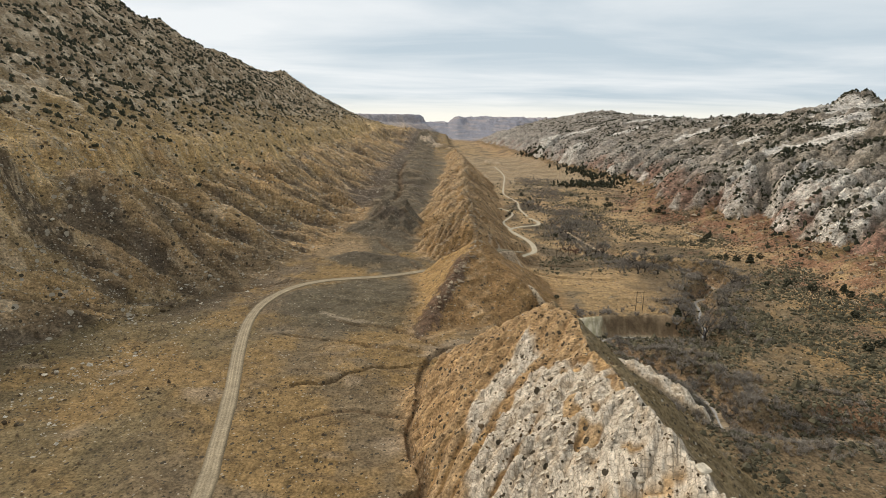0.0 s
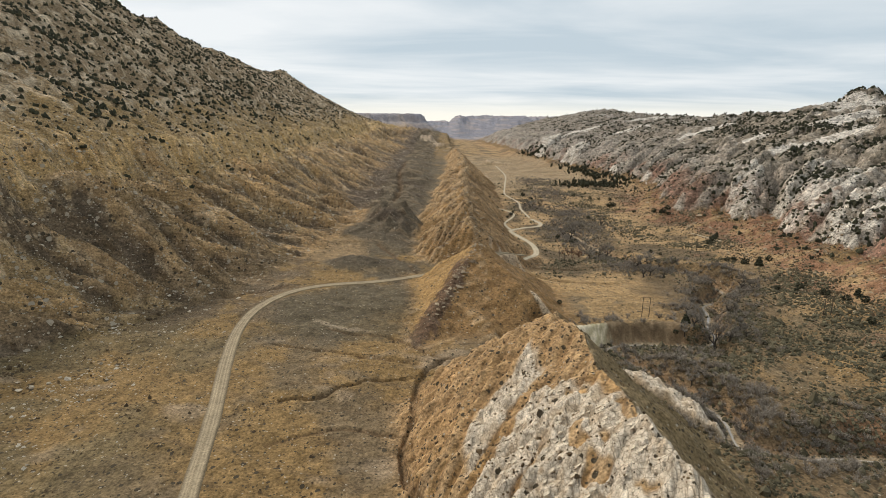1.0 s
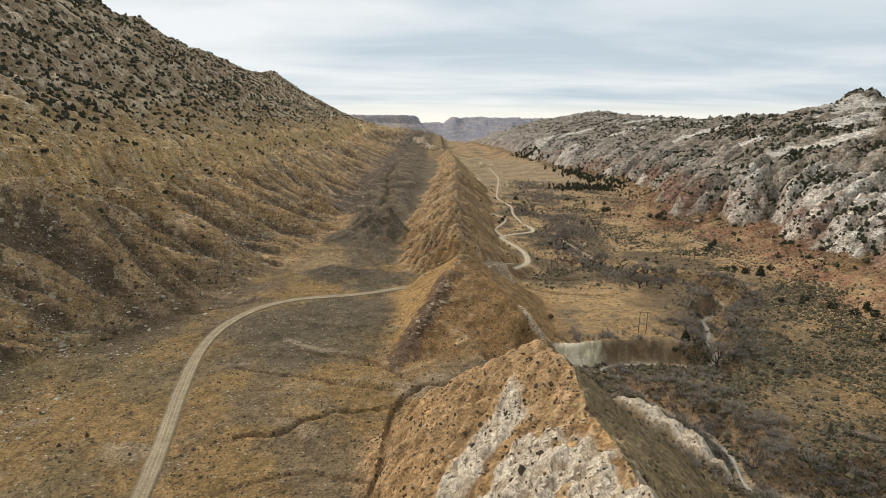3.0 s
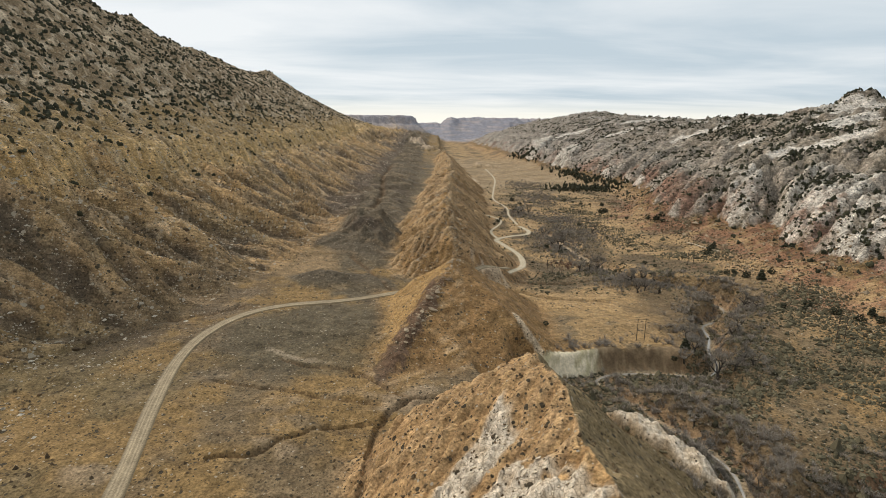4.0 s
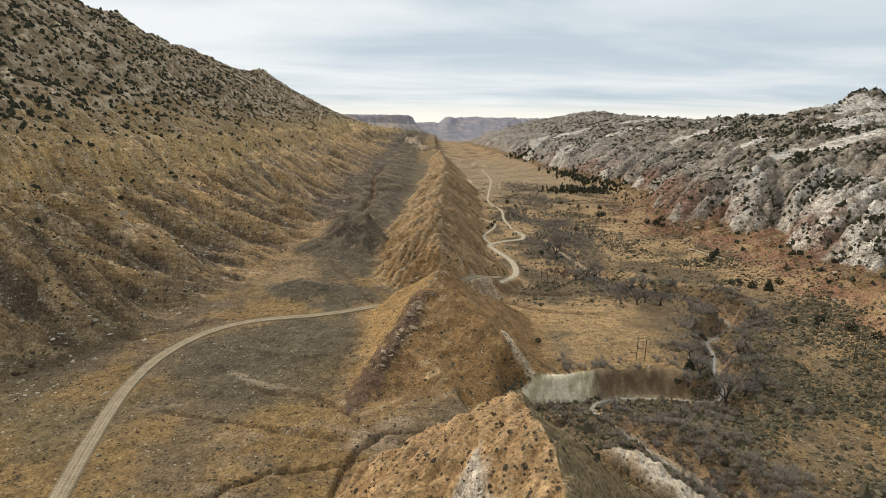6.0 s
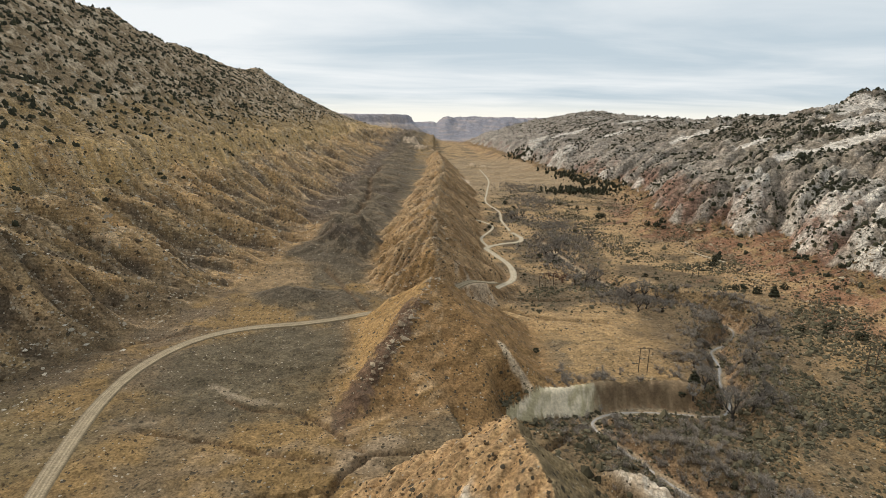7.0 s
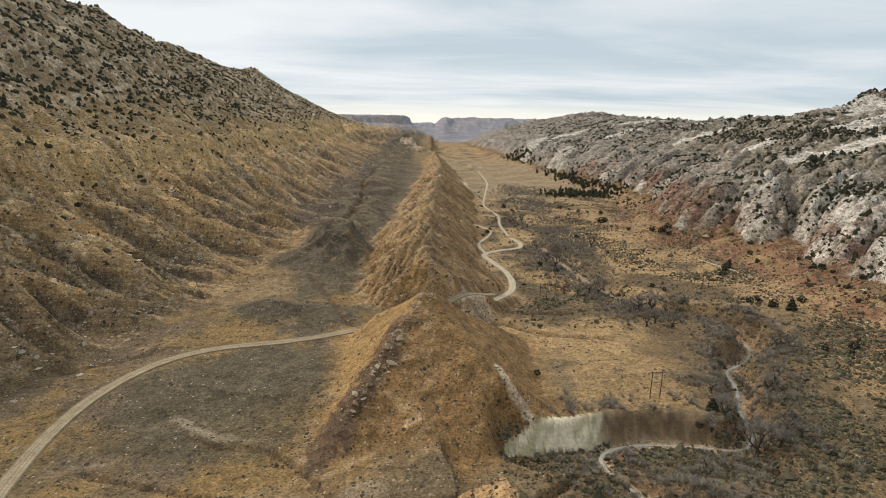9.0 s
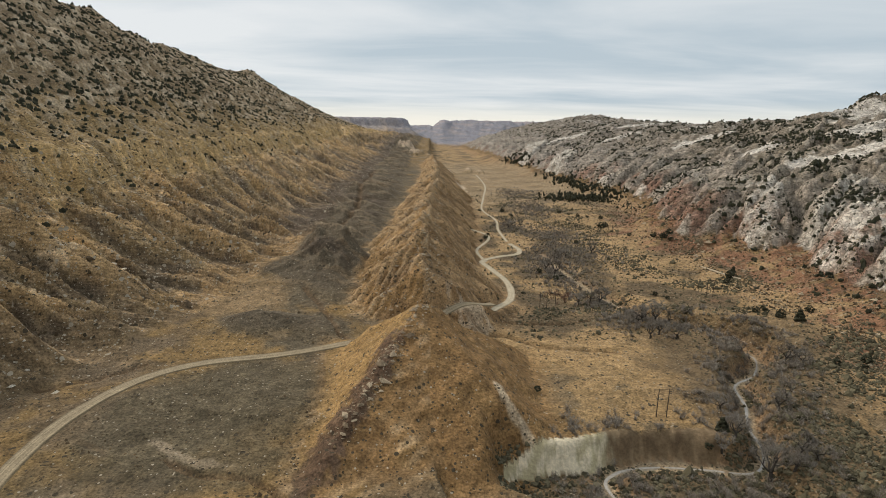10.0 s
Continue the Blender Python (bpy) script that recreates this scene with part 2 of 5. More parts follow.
def east_slope(x, y, z, east, fine):
    # eastern sandstone: red talus, then steep rounded slabs side by side that climb to a blocky skyline
    base = 256 + 14 * perlin(y / 120.0, 5.5, 60) + 10 * perlin(y / 37.0, 1.5, 61) + along(y, (480, 25), (560, 45), (620, 25), (660, 0), (750, 5), (850, 42), (970, 72), (1100, 45), (1300, 20), (1500, 0), (2500, -60), (3400, -90))
    a = x - base
    frac = np.clip(a / (745 - base), 0, 1.6)
    ce = crest_east(y)
    talus = fbm(x / 8, y / 8, 3, 59) * 0.9 * fine + 20 * step(-28, 42, a) * (0.70 + 0.45 * crests(y / 30, x / 160, 2, 62))
    rock_top = along(a, (-10, -30), (16, 0), (34, 28), (60, 47), (105, 62), (160, 74), (260, 88)) - 6
    rock_top = rock_top + (ce - 84) * step(0.1, 1.0, frac) - 0.22 * np.clip(x - 760, 0, 3000)
    rock_top = rock_top + 30 * np.exp(-((x - 742) / 34) ** 2 - ((y - 1008) / 40) ** 2) + 9 * np.exp(-((x - 655) / 26) ** 2 - ((y - 1012) / 30) ** 2)
    grow = step(5, 50, a)
    # the slabs lean up the valley as they rise
    sy = y - 0.45 * (x - 300) + 8 * perlin(x / 60, y / 60, 63)
    fins = fold(sy, x, 27, 110, 65)
    rib_e = fold(sy + 0.2 * x, x, 10.5, 42, 66)
    c2, e2, t2 = cells((y + 0.3 * x) / 17, (x - 0.3 * y) / 24, 67)
    c3, e3, t3 = cells((y + 0.3 * x) / 6.0, (x - 0.3 * y) / 8, 68)
    face = step(0.42, 0.22, frac)
    white = np.zeros(np.shape(x))
    for (ax, ay), (bx, by), half in BUTTRESSES:
        dd = far_from(x, y, np.array([(ax, ay), (bx, by)], float), 70) + 6 * perlin(x / 15, y / 15, 56)
        white = np.maximum(white, step(half, half * 0.72, dd))
    flat = np.zeros(np.shape(x))
    for px, py, rx, ry in PAVEMENTS:
        flat = np.maximum(flat, step(1.0, 0.75, np.hypot((x - px) / rx, (y - py) / ry) + 0.35 * fbm(x / 30, y / 30, 2, 55)))
    rough = (1 - 0.8 * flat) * (1 - 0.35 * white)
    rock = rock_top + grow * rough * ((fins - 0.6) * (13 + 11 * face) + (rib_e - 0.6) * (4 + 4 * face) + (1 - 0.65 * face) * ((c2 - 0.5) * 7 + t2 * 8 - 3.0 * (1 - np.clip(e2 * 6, 0, 1))) + ((c3 - 0.5) * 1.9 + t3 * 2.2) * (0.35 + 0.65 * fine))
    rock = rock + grow * fbm(x / 6, y / 6, 3, 57) * 0.7 * fine + white * 8 * face
    beds = (rock + 0.5 * x - 0.2 * y) / 4.5
    rock = rock + grow * 1.6 * (step(0.2, 0.7, beds % 1) - 0.5) * fine
    # deep cleft behind the first white buttress
    gorge = far_from(x, y, np.array([(330, 556), (352, 596), (372, 640)], float), 40)
    rock = rock - 16 * step(10, 3, gorge + 2 * perlin(x / 8, y / 8, 52)) * step(300, 325, x)
    fade = 1 - step(2900, 3500, y)
    rise = np.maximum(talus + east, rock)
    z = np.where(a > -30, z + (softmax(rise, z, 2.0) - z) * np.maximum(fade, 0.0), z)
    return z, {"a": a, "rock": (rock > talus + east) * fade, "slab": c2, "joint": e2, "frac": frac, "white": white * face, "flat": flat, "fins": fins, "rib_e": rib_e}


def hogback(x, y, z, floor, fine):
    cx, cz, sl, sr = crest_plan(y)
    # hogback
    side = np.where(x < cx, (cx - x) * sl, (x - cx) * sr)
    upper = step(135, 195, y)
    near_flank = (0.80 - 0.24 * upper) * (cx - x) + 0.5 * np.clip(cx - x - 41, 0, None)
    side = np.where((x < cx) & (y < 255), near_flank + (side - near_flank) * step(222, 250, y), side)
    steepness = np.clip(side / 10, 0.1, 1)
    rill = np.where(y > 395, zigzag(y + 0.2 * x, x, 15, 70) * 1.5, zigzag(y + 0.3 * x, x, 9.5, 70))
    hb = cz - side + (2.2 + 2.8 * step(420, 520, y)) * fbm(y / 27.0, x / 46, 4, 71, 0.58) + (rill * 1.3 + zigzag(y - 0.2 * x, x, 46, 69) * (1.2 + 2.6 * step(395, 450, y))) * steepness
    # pyramid at the end of the main ridge, with a hard rib down its corner
    west_face, front_face = 30 + 0.78 * (x - 10) + 0.09 * (y - 357), 30 - 0.146 * (x - 10) + 0.472 * (y - 357)
    pyramid = -softmax(-softmax(-30 + 0 * x, -softmax(-west_face, -np.minimum(front_face, 9 - 0.8 * (0.66 * (x - 44) - 0.75 * (y - 323))), 1.5), 0.5), -np.minimum(30 - 0.72 * (x - 10), 31 - 1.15 * np.abs(y - 360) * (y > 360)), 2.5)
    rib = np.exp(-((west_face - front_face + 3 + 3 * perlin(x / 9, y / 9, 125)) / 8) ** 2) * step(34, 20, pyramid + 6)
    pyramid = pyramid + fbm(x / 9, y / 9, 3, 79) * 0.9 + fbm(x / 22, y / 22, 2, 86) * 1.6 + zigzag(x + 0.3 * y, y, 16, 67) * 0.3 + rib * (1.2 + 1.3 * perlin(x / 3, y / 3, 58) + 1.2 * perlin(x / 7, y / 7, 126))
    hb = np.where((y > 250) & (y < 405), np.maximum(hb, pyramid), hb)
    # tilted beds stand out as ribs on the western side
    q = 0.775 * x - 0.63 * y
    warp = q + 2.4 * perlin(x / 14, y / 14, 72) + 5 * perlin(x / 50, y / 50, 89)
    near_beds, far_beds = warp / 6.5, (warp + 3 * perlin(x / 30, y / 30, 87)) / 17.0
    w = step(480, 640, y)
    ribs = (step(0.05, 0.3, near_beds % 1) - step(0.5, 1.0, near_beds % 1)) * (1 - w) + 1.6 * (step(0.05, 0.3, far_beds % 1) - step(0.5, 1.0, far_beds % 1)) * w
    ribs = ribs * (x < cx + 4) * (0.5 + 0.8 * step(-0.2, 0.3, perlin(x / 20, y / 20, 88)))
    hb = hb + 3.6 * ribs * (0.6 + 0.4 * fine) * np.where(y > 395, 1.0, np.where(y > 245, 0.0, 0.3))
    body = step(-8, 6, hb - np.maximum(floor, z) + 3)
    # thin tilted beds crop out on the near flank
    crop = (q + 1.6 * perlin(x / 9, y / 9, 98)) / 4.6
    hb = hb + 1.1 * (step(0.05, 0.2, crop % 1) - step(0.3, 1.0, crop % 1)) * (x < cx - 1) * (y < 245) * step(-0.35, 0.2, perlin(x / 16, y / 16, 84))
    # bare white ledges on the near flank, in slanting bands, broken into blocks
    edge = 3 * perlin(x / 7, y / 7, 73) + 1.2 * perlin(x / 2.2, y / 2.2, 74)
    lower_band = step(-104, -102.5, q + edge * 0.6) * step(-91.5, -93, q + edge * 0.6) * step(-7, -4, x + edge * 0.4) * step(21, 18, x + edge * 0.5)
    upper_band = step(-88.5, -87, q + edge * 0.6) * step(-9, -5, x + edge * 0.5) * step(40, 35, x + 0.16 * (y - 110) + edge * 0.6) * step(166, 161, y + 1.6 * np.clip(x - 17, 0, None) + edge * 1.2)
    upper_band = upper_band * (1 - step(1.7, 0.7, np.abs(q + 73 + 0.5 * edge)) * step(17, 10, x)) * step(-0.42, -0.25, fbm(x / 9, y / 9, 2, 75) + 0.45 * step(22, 10, x))
    bare = np.maximum(lower_band, upper_band) * step(30, 45, y)
    off = x - (96 - 0.52 * (y - 212)) - 1.5 * perlin(y / 5, 0.6, 76)
    fin = step(6.5, 3.5, np.abs(off + 2)) * step(190, 200, y) * step(254, 240, y)
    bv, bd, bt = cells((x + 0.6 * y) / 3.4, (y - 0.7 * x) / 2.4, 77)
    sv, sd, st = cells((x + 0.6 * y) / 1.5, (y - 0.7 * x) / 1.15, 99)
    hb = hb + bare * (0.3 + 0.7 * bv + 0.5 * bt - 0.45 * step(0.2, 0.0, bd) + 0.25 * sv)
    hb = np.where(fin > 0.01, np.maximum(hb, floor) + fin * (along(y, (196, 2.0), (225, 5.0), (250, 6.0)) + 1.4 * perlin(y / 6, x / 6, 78) + 1.2 * sv), hb)
    body = np.maximum(body, fin)
    crack = np.maximum(step(0.16, 0.03, bd), 0.65 * step(0.20, 0.04, sd))
    z = softmax(hb, z, 1.2)
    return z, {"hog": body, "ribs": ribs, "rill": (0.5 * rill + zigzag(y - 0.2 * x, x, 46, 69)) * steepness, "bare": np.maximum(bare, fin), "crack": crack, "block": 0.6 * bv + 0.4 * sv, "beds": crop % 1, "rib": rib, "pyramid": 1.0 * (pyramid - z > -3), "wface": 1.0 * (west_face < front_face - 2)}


def relief(x, y):
    """Height of the ground, and what it is made of, at plan places x, y."""
    x, y = np.asarray(x, float), np.asarray(y, float)
    m = {}
    far = np.hypot(x, y)
    fine = 1 - step(500, 1400, far)
    cx, cz, sl, sr = crest_plan(y)

    # valley floors on both sides of the hogback
    west = -4 + 0.03 * np.clip(-x - 30, 0, 400) + along(y, (300, 0), (450, 2), (700, 9), (1000, 16), (1500, 22))
    east = along(y, (200, -11), (330, -9.5), (600, -12), (1500, -12)) + step(160, 255, x) * along(y, (100, 5), (430, 7), (900, 6))
    floor = np.where(x < cx, west, east)
    swell = fbm(x / 46, y / 46, 3, 40) * 1.5 + fbm(x / 9, y / 9, 2, 44) * 0.35 * fine
    swell = swell + (step(0.3, 0.55, ((y + 0.25 * x + 9 * perlin(x / 35, y / 35, 45)) / 17.0) % 1) - step(0.6, 1.0, ((y + 0.25 * x + 9 * perlin(x / 35, y / 35, 45)) / 17.0) % 1)) * 0.9 * fine * (x < cx) * step(-0.3, 0.3, perlin(x / 40, y / 60, 46))
    mound = (24 * np.exp(-((x + 64) / 30) ** 2 - ((y - 528 + 0.3 * (x + 64)) / 34) ** 2) + 7 * np.exp(-((x + 80) / 26) ** 2 - ((y - 408) / 12) ** 2)
             + 4 * np.exp(-((x + 46) / 14) ** 2 - ((y - 406) / 9) ** 2) + 8 * np.exp(-((x + 75) / 30) ** 2 - ((y - 720) / 26) ** 2)
             + 9 * np.exp(-((x + 70) / 35) ** 2 - ((y - 900) / 50) ** 2) + 3.5 * np.exp(-((x + 46) / 40) ** 2 - ((y - 330) / 26) ** 2))
    mound = mound * (0.65 + 0.55 * crests(x / 26, y / 26, 3, 51)) * (x < cx)
    z = floor + swell + mound
    badland = step(430, 560, y) * step(-20, -60, x) * (x < cx)
    gullies = zigzag(y + 0.7 * x, x, 78, 47) * 0.6 + zigzag(y + 0.2 * x, x, 27, 48) * 0.22 + zigzag(y - 0.5 * x, x, 13, 49) * 0.10 * fine
    mound = mound + badland * 13 * (gullies + 0.35) * step(-20, -45, x)
    m["gully"] = gullies * badland
    z = floor + swell + mound
    m["mound"] = mound

    for key in ("s", "u", "flute", "mid", "small", "down", "ledge", "fins", "rib_e", "flat", "crack", "block", "beds", "rock", "slab", "frac", "hog", "bare", "rib", "pyramid", "wface", "ribs", "white", "rill"):
        m[key] = np.zeros(np.shape(x))
    m["joint"], m["a"], m["west"] = np.ones(np.shape(x)), np.full(np.shape(x), -999.0), x < cx
    for part, where, under in ((west_slope, x < toe_line(y) + 2, west), (east_slope, x > 120, east), (hogback, (x > -62) & (x < 135) & (y < 1700), floor)):
        if where.any():
            z[where], got = part(x[where], y[where], z[where], under[where], fine[where])
            for key, v in got.items():
                m[key][where] = v

    # creek, with a cut bank under the terrace
    d = far_from(x, y, CREEK, 40)
    d = d + 2.2 * perlin(x / 9, y / 9, 80)
    bed = -20.2 + 0.35 * perlin(x / 5, y / 5, 81) + 6.5 * step(430, 560, y)
    bank = step(3.2, along(np.clip(y, 0, 600), (180, 16), (250, 14), (300, 9), (330, 12), (600, 16)), d)
    z = np.where(d < 39, np.minimum(z, bed + (z - bed) * bank), z)
    z = z - np.clip(z + 13, 0, 13) * np.exp(-((x - 46) / 8) ** 4 - ((y - 302) / 8) ** 4)
    ragged = 1.6 * perlin(x / 8, y / 9, 82) + 0.22 * perlin(x / 1.8, y / 6, 83)
    face_y = along(x, (30, 292), (44, 297.5), (60, 300.5), (80, 304), (90, 308), (130, 310), (142, 318)) + ragged
    cap = along(x, (40, -16), (50, -13), (58, -8.8), (70, -7.5), (140, -7.5))
    rise_at = (cap + 19.8) / 1.45
    wall = -19.8 + 1.45 * np.clip(y - face_y, -9, None)
    flat = step(86, 98, x) * step(152, 144, x) * step(268, 284, y) * step(312, 305, y)
    z = z + (np.minimum(z, -18.6 + 0.05 * np.clip(face_y - y, 0, 40)) - z) * flat * (d > 3)
    wall = np.where(wall > cap, cap + along(x, (50, 1.0), (60, 6.0)) * (y - face_y - rise_at), wall)
    wall = wall + 14 * step(122, 140, x + 2 * ragged)
    hollow = (x > 43) & (x < 140) & (y < 335) & (y > face_y - 1)
    z = np.where(hollow, np.minimum(z, np.maximum(wall, -20)), z)
    pit = step(26, 14, np.hypot((x - 66) * 0.8, (y - 293) * 1.5)) * (y < face_y + 1)
    z = z + (np.minimum(z, -19.5) - z) * pit
    m["creek"], m["cutface"] = d, hollow & (z < wall + 0.4) & (z > -19.7) & (z < cap + 0.5) & (y < face_y + rise_at + 1.2) & (x < 134)

    # washes
    m["wash"] = np.zeros(np.shape(x))
    for line, half, deep in WASHES:
        dw = far_from(x, y, line, 14) + 0.8 * perlin(x / 5, y / 5, 85)
        v = step(half * 1.7, half * 0.6, dw)
        z = z - deep * v
        m["wash"] = np.maximum(m["wash"], v)

    # far mesas and the plateau that closes the valley
    wob = 25 * perlin(y / 130, x / 300, 90)
    talus_far = np.minimum(np.clip((70 - x - wob) / 260, 0, 1), np.clip((y - 3150 + 2 * wob) / 560, 0, 1))
    talus_far = talus_far ** 1.25 * (1 + 0.10 * (crests(x / 55 + y / 200, y / 240, 2, 95) - 0.5))
    mesa = step(-178, -200, x + wob) * step(3640, 3700, y + 3 * wob)
    apron = talus_far * 122 + mesa * 38
    blue = np.clip((y - 3880 + 120 * perlin(x / 200.0, 0.5, 91)) / 520, 0, 1) ** 1.1 * (0.82 + 0.18 * crests(x / 90, y / 260, 3, 96))
    top_line = along(x, (-250, 100), (-60, 112), (30, 108), (75, 150), (110, 158), (180, 150), (330, 160), (420, 156), (1200, 158)) + 4 * perlin(x / 60.0, 0.7, 94)
    hills = step(1480, 1800, y) * step(3900, 3300, y) * step(-420, -160, x) * step(200, 20, x) * 38 * crests(x / 120, y / 260, 3, 92)
    teeth = 0
    for tx, ty, tz, tw in ((-38, 1720, 34, 26), (8, 1640, 22, 22), (-70, 1950, 36, 40), (62, 1500, 24, 16), (112, 1560, 32, 15), (140, 1540, 22, 20)):
        teeth = np.maximum(teeth, tz * 0.36 * np.clip(1.1 - np.hypot((x - tx) / tw, (y - ty) / (tw * 2.2)) + 0.5 * perlin(x / 9, y / 22, 97), 0, 1))
    z = z + hills * (0.4 + 0.6 * step(40, -150, x)) + teeth
    m["teeth"] = teeth
    z = np.where(y < 1400, z, np.maximum(z, -12 + apron + mesa * 3 * perlin(x / 90, y / 90, 93)))
    z = np.where(y < 1400, z, np.maximum(z, -12 + blue * (top_line + 12)))
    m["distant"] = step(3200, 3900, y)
    return z, m


def road_height(line):
    z, _ = relief(line[:, 0], line[:, 1])
    for _ in range(12):
        z = np.convolve(np.pad(z, 2, mode="edge"), np.ones(5) / 5, mode="valid")
    return z


ROADS = [("west", ROAD_WEST, 2.9), ("east", ROAD_EAST, 2.6), ("side", TRACK_EAST, 1.5), ("far", TRACK_FAR, 1.5), ("trail", TRAIL_EAST, 1.2)]
ROADS = [(n, line, half, road_height(line)) for n, line, half in ROADS]


def ground(x, y):
    """relief() with the road beds levelled into it."""
    z, m = relief(x, y)
    m["road"] = np.full(np.shape(x), 99.0)
    for _, line, half, zs in ROADS:
        d = far_from(x, y, line, 16)
        near = d < 15.9
        if near.any():
            k = np.argmin((x[near][:, None] - line[None, :, 0]) ** 2 + (y[near][:, None] - line[None, :, 1]) ** 2, axis=1)
            w = step(half + 7, half + 0.5, d[near])
            z[near] = z[near] + (zs[k] - 0.25 - z[near]) * w
        m["road"] = np.minimum(m["road"], d - half)
    return z, m


# ---- materials ----


def material(name, colour, rough=0.95, grain=(0.5, 0.25), bump=0.3, attribute="", spec=0.2, specks=(), streaks=(), cracks=()):
    """A matt surface. colour: base colour, or the mean of what the attribute holds. grain: scales in 1/m and how much it varies the colour."""
    mat = bpy.data.materials.new(name)
    mat.use_nodes = True
    nodes, links = mat.node_tree.nodes, mat.node_tree.links
    bsdf = nodes["Principled BSDF"]
    bsdf.inputs["Roughness"].default_value = rough
    bsdf.inputs["Specular IOR Level"].default_value = spec
    place = nodes.new("ShaderNodeTexCoord")
    if attribute:
        src = nodes.new("ShaderNodeAttribute")
        src.attribute_name = attribute
        base = src.outputs["Color"]
    else:
        src = nodes.new("ShaderNodeRGB")
        src.outputs[0].default_value = (*colour, 1)
        base = src.outputs[0]
    for k, (scale, amount) in enumerate(grain):
        tex = nodes.new("ShaderNodeTexNoise")
        tex.inputs["Scale"].default_value, tex.inputs["Detail"].default_value, tex.inputs["Roughness"].default_value = scale, 5, 0.6
        links.new(place.outputs["Object"], tex.inputs["Vector"])
        rng = nodes.new("ShaderNodeMapRange")
        for key, v in (("From Min", 0.34), ("From Max", 0.66), ("To Min", 1 - amount), ("To Max", 1 + amount)):
            rng.inputs[key].default_value = v
        links.new(tex.outputs[0], rng.inputs["Value"])
        mul = nodes.new("ShaderNodeMix")
        mul.data_type, mul.blend_type = "RGBA", "MULTIPLY"
        mul.inputs["Factor"].default_value = 1
        links.new(base, mul.inputs["A"])
        links.new(rng.outputs[0], mul.inputs["B"])
        base = mul.outputs["Result"]
        if bump:
            b = nodes.new("ShaderNodeBump")
            b.inputs["Strength"].default_value, b.inputs["Distance"].default_value = bump, 0.6 / scale
            links.new(tex.outputs[0], b.inputs["Height"])
            if k:
                links.new(last.outputs[0], b.inputs["Normal"])
            last = b
    for turn, fine_scale, long_scale, amount in streaks:
        # beds seen edge on: noise drawn out along the dip
        lay = nodes.new("ShaderNodeMapping")
        lay.inputs["Rotation"].default_value = [radians(v) for v in turn]
        lay.inputs["Scale"].default_value = (long_scale, fine_scale, fine_scale)
        links.new(place.outputs["Object"], lay.inputs["Vector"])
        tex = nodes.new("ShaderNodeTexNoise")
        tex.inputs["Scale"].default_value, tex.inputs["Detail"].default_value = 1.0, 4
        links.new(lay.outputs[0], tex.inputs["Vector"])
        rng = nodes.new("ShaderNodeMapRange")
        for key, v in (("From Min", 0.36), ("From Max", 0.62), ("To Min", 1 - amount), ("To Max", 1 + 0.5 * amount)):
            rng.inputs[key].default_value = v
        links.new(tex.outputs[0], rng.inputs["Value"])
        mul = nodes.new("ShaderNodeMix")
        mul.data_type, mul.blend_type = "RGBA", "MULTIPLY"
        mul.inputs["Factor"].default_value = 1
        links.new(base, mul.inputs["A"])
        links.new(rng.outputs[0], mul.inputs["B"])
        base = mul.outputs["Result"]
        b = nodes.new("ShaderNodeBump")
        b.inputs["Strength"].default_value, b.inputs["Distance"].default_value = 0.8, 1.2
        links.new(tex.outputs[0], b.inputs["Height"])
        links.new(last.outputs[0], b.inputs["Normal"])
        last = b
    for scale, wide, tone in cracks:
        # open joints between blocks
        vor = nodes.new("ShaderNodeTexVoronoi")
        vor.feature = "DISTANCE_TO_EDGE"
        vor.inputs["Scale"].default_value = scale
        links.new(place.outputs["Object"], vor.inputs["Vector"])
        rng = nodes.new("ShaderNodeMapRange")
        for key, v in (("From Min", 0.0), ("From Max", wide), ("To Min", 0.8), ("To Max", 0.0)):
            rng.inputs[key].default_value = v
        links.new(vor.outputs["Distance"], rng.inputs["Value"])
        mix = nodes.new("ShaderNodeMix")
        mix.data_type = "RGBA"
        links.new(rng.outputs[0], mix.inputs["Factor"])
        links.new(base, mix.inputs["A"])
        mix.inputs["B"].default_value = (*tone, 1)
        base = mix.outputs["Result"]
    for scale, share, tone in specks:
        # pebbles or tufts: one speck in some of the cells
        vor = nodes.new("ShaderNodeTexVoronoi")
        vor.inputs["Scale"].default_value = scale
        links.new(place.outputs["Object"], vor.inputs["Vector"])
        size = nodes.new("ShaderNodeSeparateColor")
        links.new(vor.outputs["Color"], size.inputs[0])
        lim = nodes.new("ShaderNodeMapRange")
        for key, v in (("From Min", 1 - share), ("From Max", 1.0), ("To Min", 0.0), ("To Max", 0.55)):
            lim.inputs[key].default_value = v
        links.new(size.outputs[0], lim.inputs["Value"])
        less = nodes.new("ShaderNodeMath")
        less.operation = "LESS_THAN"
        links.new(vor.outputs["Distance"], less.inputs[0])
        links.new(lim.outputs[0], less.inputs[1])
        mix = nodes.new("ShaderNodeMix")
        mix.data_type = "RGBA"
        links.new(less.outputs[0], mix.inputs["Factor"])
        links.new(base, mix.inputs["A"])
        mix.inputs["B"].default_value = (*tone, 1)
        base = mix.outputs["Result"]
    if bump:
        links.new(last.outputs[0], bsdf.inputs["Normal"])
    links.new(base, bsdf.inputs["Base Color"])
    return mat


